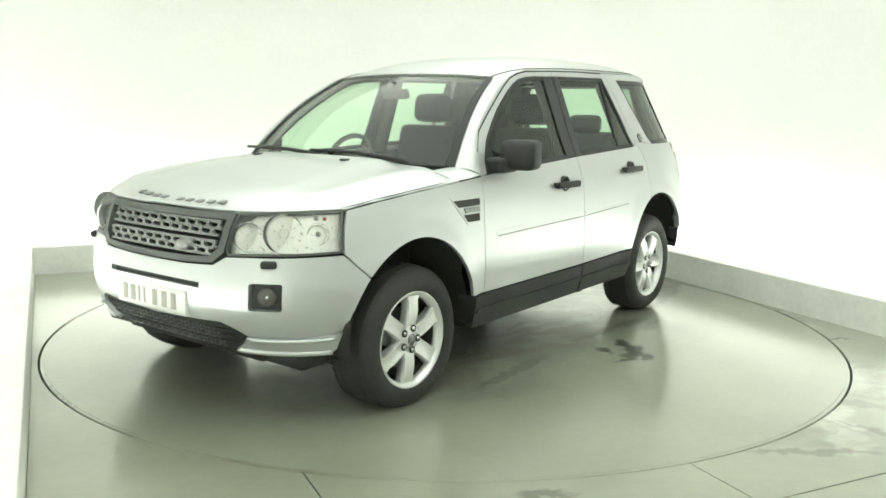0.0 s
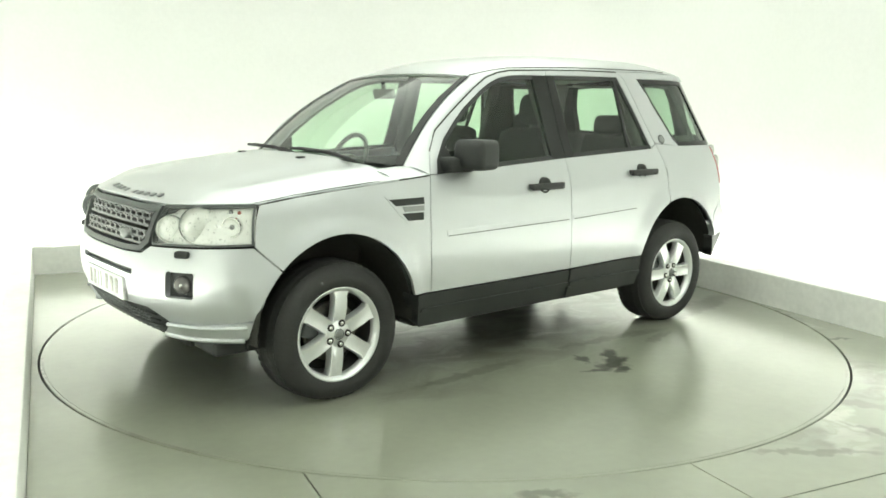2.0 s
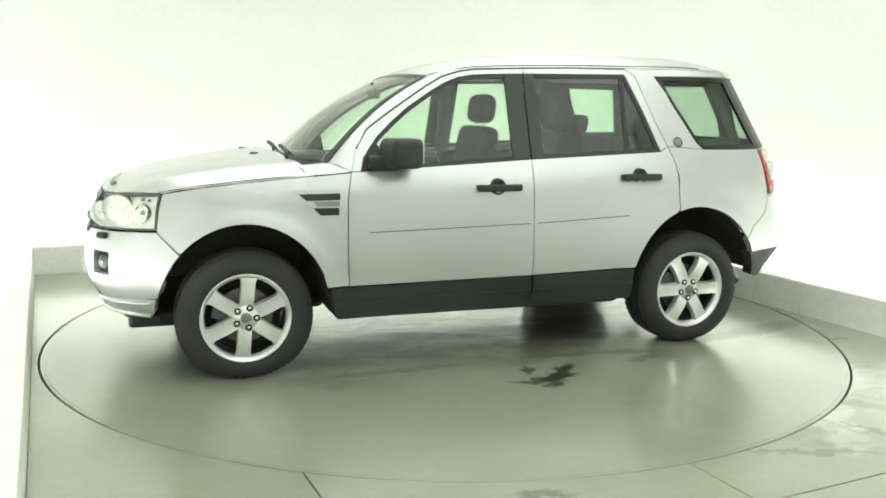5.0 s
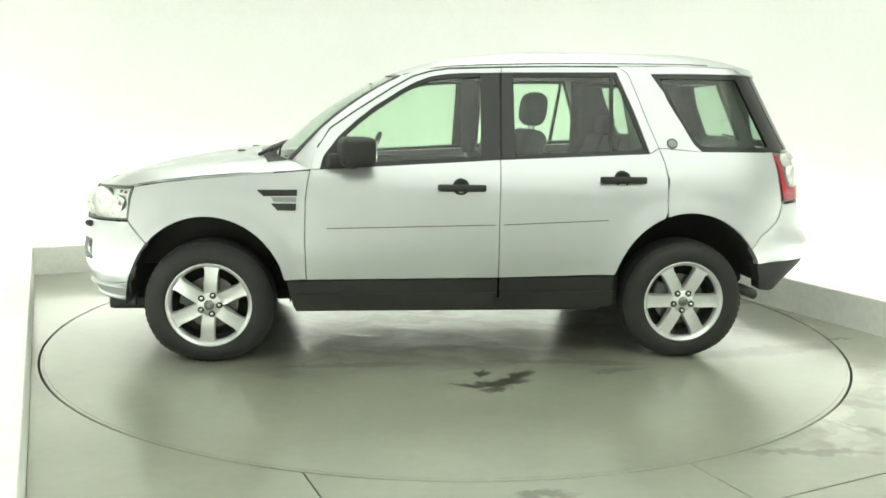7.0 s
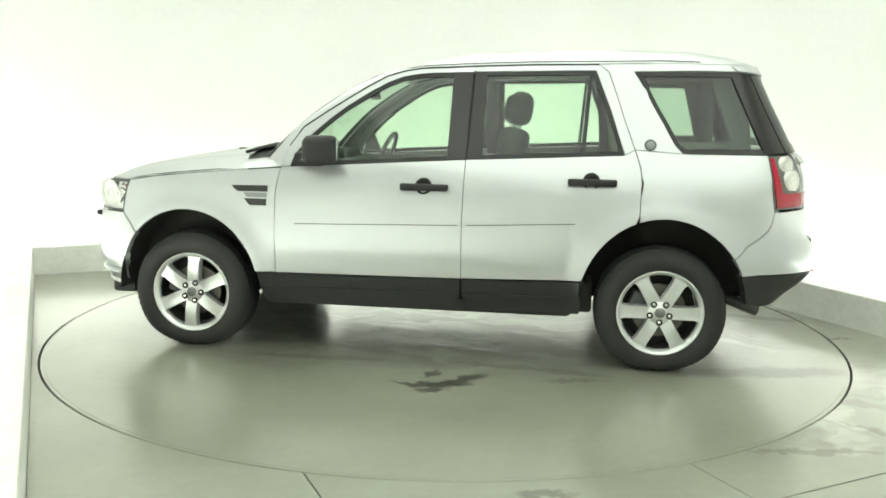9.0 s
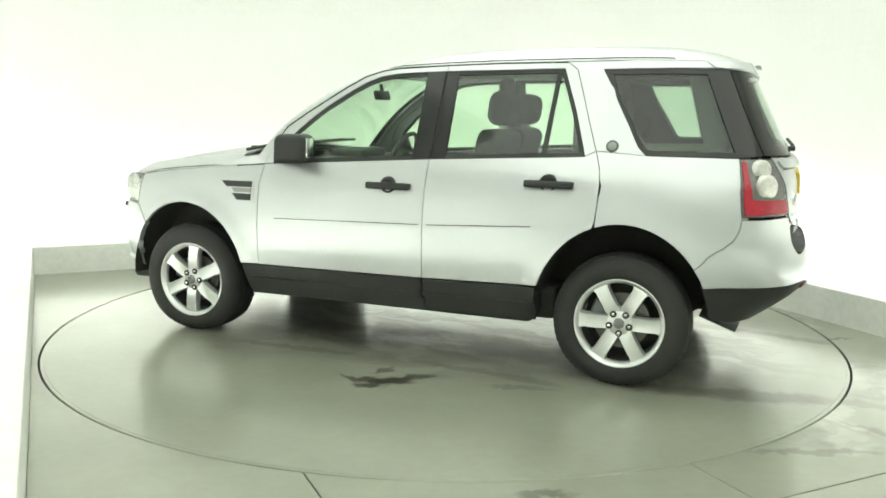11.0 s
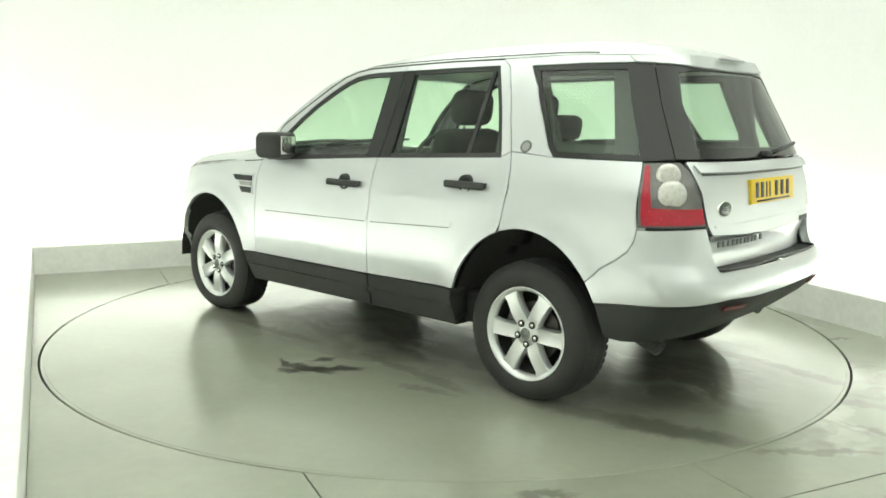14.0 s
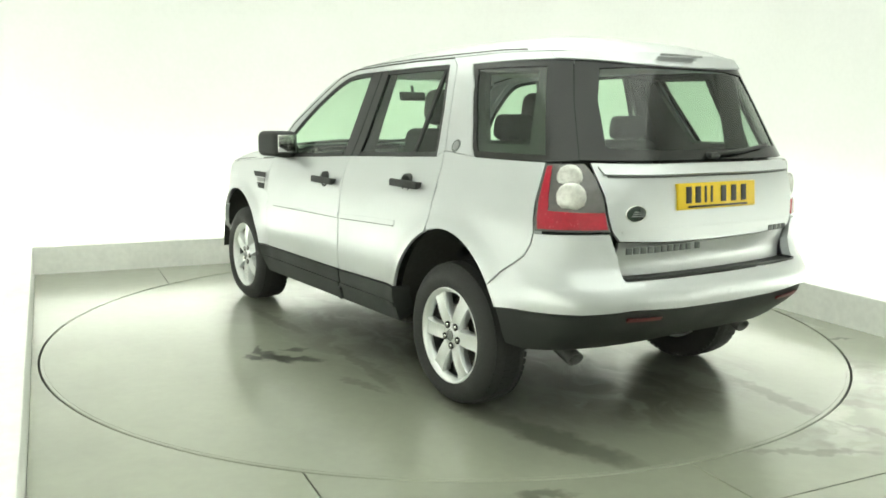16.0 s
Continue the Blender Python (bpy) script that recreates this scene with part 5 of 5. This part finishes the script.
def build_cabin(car):
    """Underbody, wheel housings, seats and dashboard, dark behind the glass."""
    bm = bmesh.new()
    box(bm, (-0.86, -0.84, 0.27), (0.86, 0.84, 0.40), bevel=0.03)
    box(bm, (-1.84, -0.52, 0.36), (-0.86, 0.52, 0.50), bevel=0.03)
    box(bm, (-2.03, -0.56, 0.435), (-1.85, 0.56, 0.56), bevel=0.02)
    box(bm, (-0.968, -0.79, 0.29), (-0.862, 0.79, 0.46), bevel=0.02)
    box(bm, (0.86, -0.52, 0.27), (1.93, 0.52, 0.50), bevel=0.03)
    box(bm, (1.0, -0.60, 0.50), (1.86, 0.60, 0.90), bevel=0.03)
    pan = part("underbody", bm, M_PIT, car, "dark underbody", False)
    for x, (xc, zc, rx, rz) in ((FW, F_ARCH), (RW, R_ARCH)):
        for k in (1, -1):
            bm = bmesh.new()
            lathe(bm, [(0.43, 0.0), (0.43, 0.36), (0.0, 0.36)], Matrix.Translation((x, k * 0.885, zc)) @ Matrix.Diagonal((rx / 0.425, -k, rz / 0.425, 1)), 24, 184 if x > 0 else 171, -2)
            part("wheel_housing", bm, M_PIT, pan, "black wheel arch liner")
            flaps = (((1.742, 0.72, 0.285), (1.752, 0.76, 0.36)),)
            if x < 0:
                flaps = ()
            for lo, hi in flaps:
                bm = bmesh.new()
                box(bm, lo, hi, bevel=0.006)
                for v in bm.verts:
                    v.co.y *= k
                bmesh.ops.recalc_face_normals(bm, faces=bm.faces[:])
                part("mud_flap", bm, M_PLASTIC, pan)
    # inner door cards and cabin tub
    for k in (1, -1):
        for a, b, z0, z1 in ((-0.25, 0.78, 0.42, 1.06), (-0.87, -0.27, 0.42, 1.10), (-1.15, -0.874, 0.87, 1.10), (-1.66, -1.16, 0.87, 1.12)):
            y0, y1 = sorted((k * (0.755 if a > -1.3 else 0.70), k * (0.80 if a > -1.3 else 0.74)))
            bm = bmesh.new()
            box(bm, (a, y0, z0), (b, y1, z1), bevel=0.01)
            part("door_card", bm, M_TRIM, car, "dark door lining", False)
    bm = bmesh.new()
    box(bm, (-1.95, -0.50, 0.70), (-1.15, 0.50, 0.78))
    box(bm, (-2.03, -0.60, 0.72), (-1.98, 0.60, 1.15))
    box(bm, (-0.86, -0.75, 0.41), (0.86, 0.75, 0.44))
    part("cabin_floor", bm, M_TRIM, car, "dark carpeted floor", False)
    bm = patch(lambda u, v: Vector((0.06 - 1.80 * u, (2 * v - 1) * 0.53, 1.640 - 0.03 * abs(2 * v - 1) ** 3)), 10, 10, 0.0)
    part("headlining", bm, M_LINING, car, "pale cloth headlining")
    bm = bmesh.new()
    box(bm, (0.60, -0.74, 0.72), (1.0, 0.74, 1.06), bevel=0.06, segments=4)
    box(bm, (0.66, -0.52, 1.04), (0.92, -0.16, 1.115), bevel=0.03, segments=3)
    dash = part("dashboard", bm, M_TRIM, car, "dark grey dashboard")
    bm = bmesh.new()
    wm = pose(0.46, -0.37, 1.055, 0, -24, 0)
    ring = []
    for i in range(33):
        a = 2 * math.pi * i / 32
        ring.append(wm @ Vector((0, 0.185 * math.cos(a), 0.185 * math.sin(a))))
    tube(bm, ring, 0.016, 8)
    box(bm, (-0.02, -0.06, -0.05), (0.03, 0.06, 0.05), wm, bevel=0.015)
    for a in (0, 180, 270):
        box(bm, (-0.008, 0.05, -0.018), (0.008, 0.18, 0.018), wm @ pose(0, 0, 0, a), bevel=0.004)
    part("steering_wheel", bm, M_TRIM, dash, "dark steering wheel")
    for y, dx in ((0.36, -0.05), (-0.41, 0.03)):
        seat = new("front_seat")
        seat.parent = car
        bm = bmesh.new()
        box(bm, (-0.28, -0.25, 0.60), (0.28, 0.25, 0.76), pose(-0.02 + dx, y, 0), bevel=0.06, segments=4)
        part("seat_cushion", bm, M_CLOTH, seat, "dark grey cloth cushion")
        bm = bmesh.new()
        box(bm, (-0.07, -0.25, 0), (0.07, 0.25, 0.60), pose(-0.32 + dx, y, 0.70, 0, -14, 0), bevel=0.055, segments=4)
        part("backrest", bm, M_CLOTH, seat, "dark grey cloth backrest")
        bm = bmesh.new()
        box(bm, (-0.068, -0.145, 0), (0.068, 0.145, 0.20), pose(-0.46 + dx, y, 1.305, 0, -8, 0), bevel=0.064, segments=5)
        part("headrest", bm, M_CLOTH, seat, "dark grey headrest")
        bm = bmesh.new()
        for d in (-0.06, 0.06):
            tube(bm, [(-0.45 + dx, y + d, 1.22), (-0.485 + dx, y + d, 1.38)], 0.007, 6)
        part("headrest_post", bm, M_CHROME, seat)
    bench = new("rear_seat")
    bench.parent = car
    bm = bmesh.new()
    box(bm, (-0.25, -0.62, 0.62), (0.25, 0.62, 0.78), pose(-0.75, 0, 0), bevel=0.06, segments=4)
    part("seat_cushion", bm, M_CLOTH, bench)
    for y0, y1 in ((-0.63, -0.215), (-0.205, 0.205), (0.215, 0.63)):
        bm = bmesh.new()
        box(bm, (-0.06, y0, 0), (0.06, y1, 0.56), pose(-1.02, 0, 0.70, 0, -16, 0), bevel=0.045, segments=3)
        part("backrest", bm, M_CLOTH, bench)
    for y in (-0.40, 0.40):
        bm = bmesh.new()
        box(bm, (-0.045, -0.12, 0), (0.045, 0.12, 0.13), pose(-1.175, y, 1.245, 0, -10, 0), bevel=0.04, segments=3)
        part("headrest", bm, M_CLOTH, bench)
    # inner pillars and driver's mirror
    for k in (1, -1):
        for x, w, y0, y1 in ((-0.25, 0.12, 0.765, 0.575), (-1.05, 0.10, 0.775, 0.60), (-1.72, 0.12, 0.66, 0.52)):
            bm = bmesh.new()
            a, b = Vector((x - 0.02, k * y0, 1.10)), Vector((x + 0.01, k * y1, 1.60))
            tube(bm, [a, a.lerp(b, 0.5) + Vector((0, k * 0.004, 0)), b], w * 0.42, 8)
            part("inner_pillar", bm, M_PILLAR, car, "grey inner pillar trim")
        ring = xs([(-0.98, 1.605), (-1.40, 1.605), (-1.74, 1.605), (-1.82, 1.12), (-1.40, 1.12), (-1.04, 1.12), (-0.98, 1.604), (-1.20, 1.572), (-1.40, 1.245), (-1.43, 1.240), (-1.71, 1.245), (-1.61, 1.572), (-1.20, 1.574)])
        part("quarter_trim", sheet(ring, k, inset=0.06, depth=0.03, gap=0), M_PILLAR, car, "grey lining round the rear side window")
    bm = bmesh.new()
    box(bm, (-0.015, -0.10, -0.03), (0.015, 0.10, 0.03), pose(0.44, 0, 1.48, 0, 15, 0), bevel=0.012)
    tube(bm, [(0.44, 0, 1.50), (0.45, 0, 1.55)], 0.012, 6)
    part("interior_mirror", bm, M_PLASTIC, car, "black interior mirror")


def build_car():
    car = tagged(new("car"), "silver four-door off-road estate car, parked on the turntable", "car")
    build_top(car)
    for k in (1, -1):
        build_side(car, k)
    build_mirror(car, 1)
    build_front(car)
    build_rear(car)
    build_cabin(car)
    for x in (FW, RW):
        for k in (1, -1):
            wheel(car, x, k)
    return car


build_room()
turntable = build_turntable()
car = build_car()


def motions():
    rows_car, rows_disc = [], []
    for t, a in TURNS:
        m = pose(0, 0, 0, 0, 0, a)
        rows_disc.append((t, m))
        rows_car.append((t, m @ Matrix.Translation(CAR_OFF)))
    walk(turntable, rows_disc)
    walk(car, rows_car)


motions()
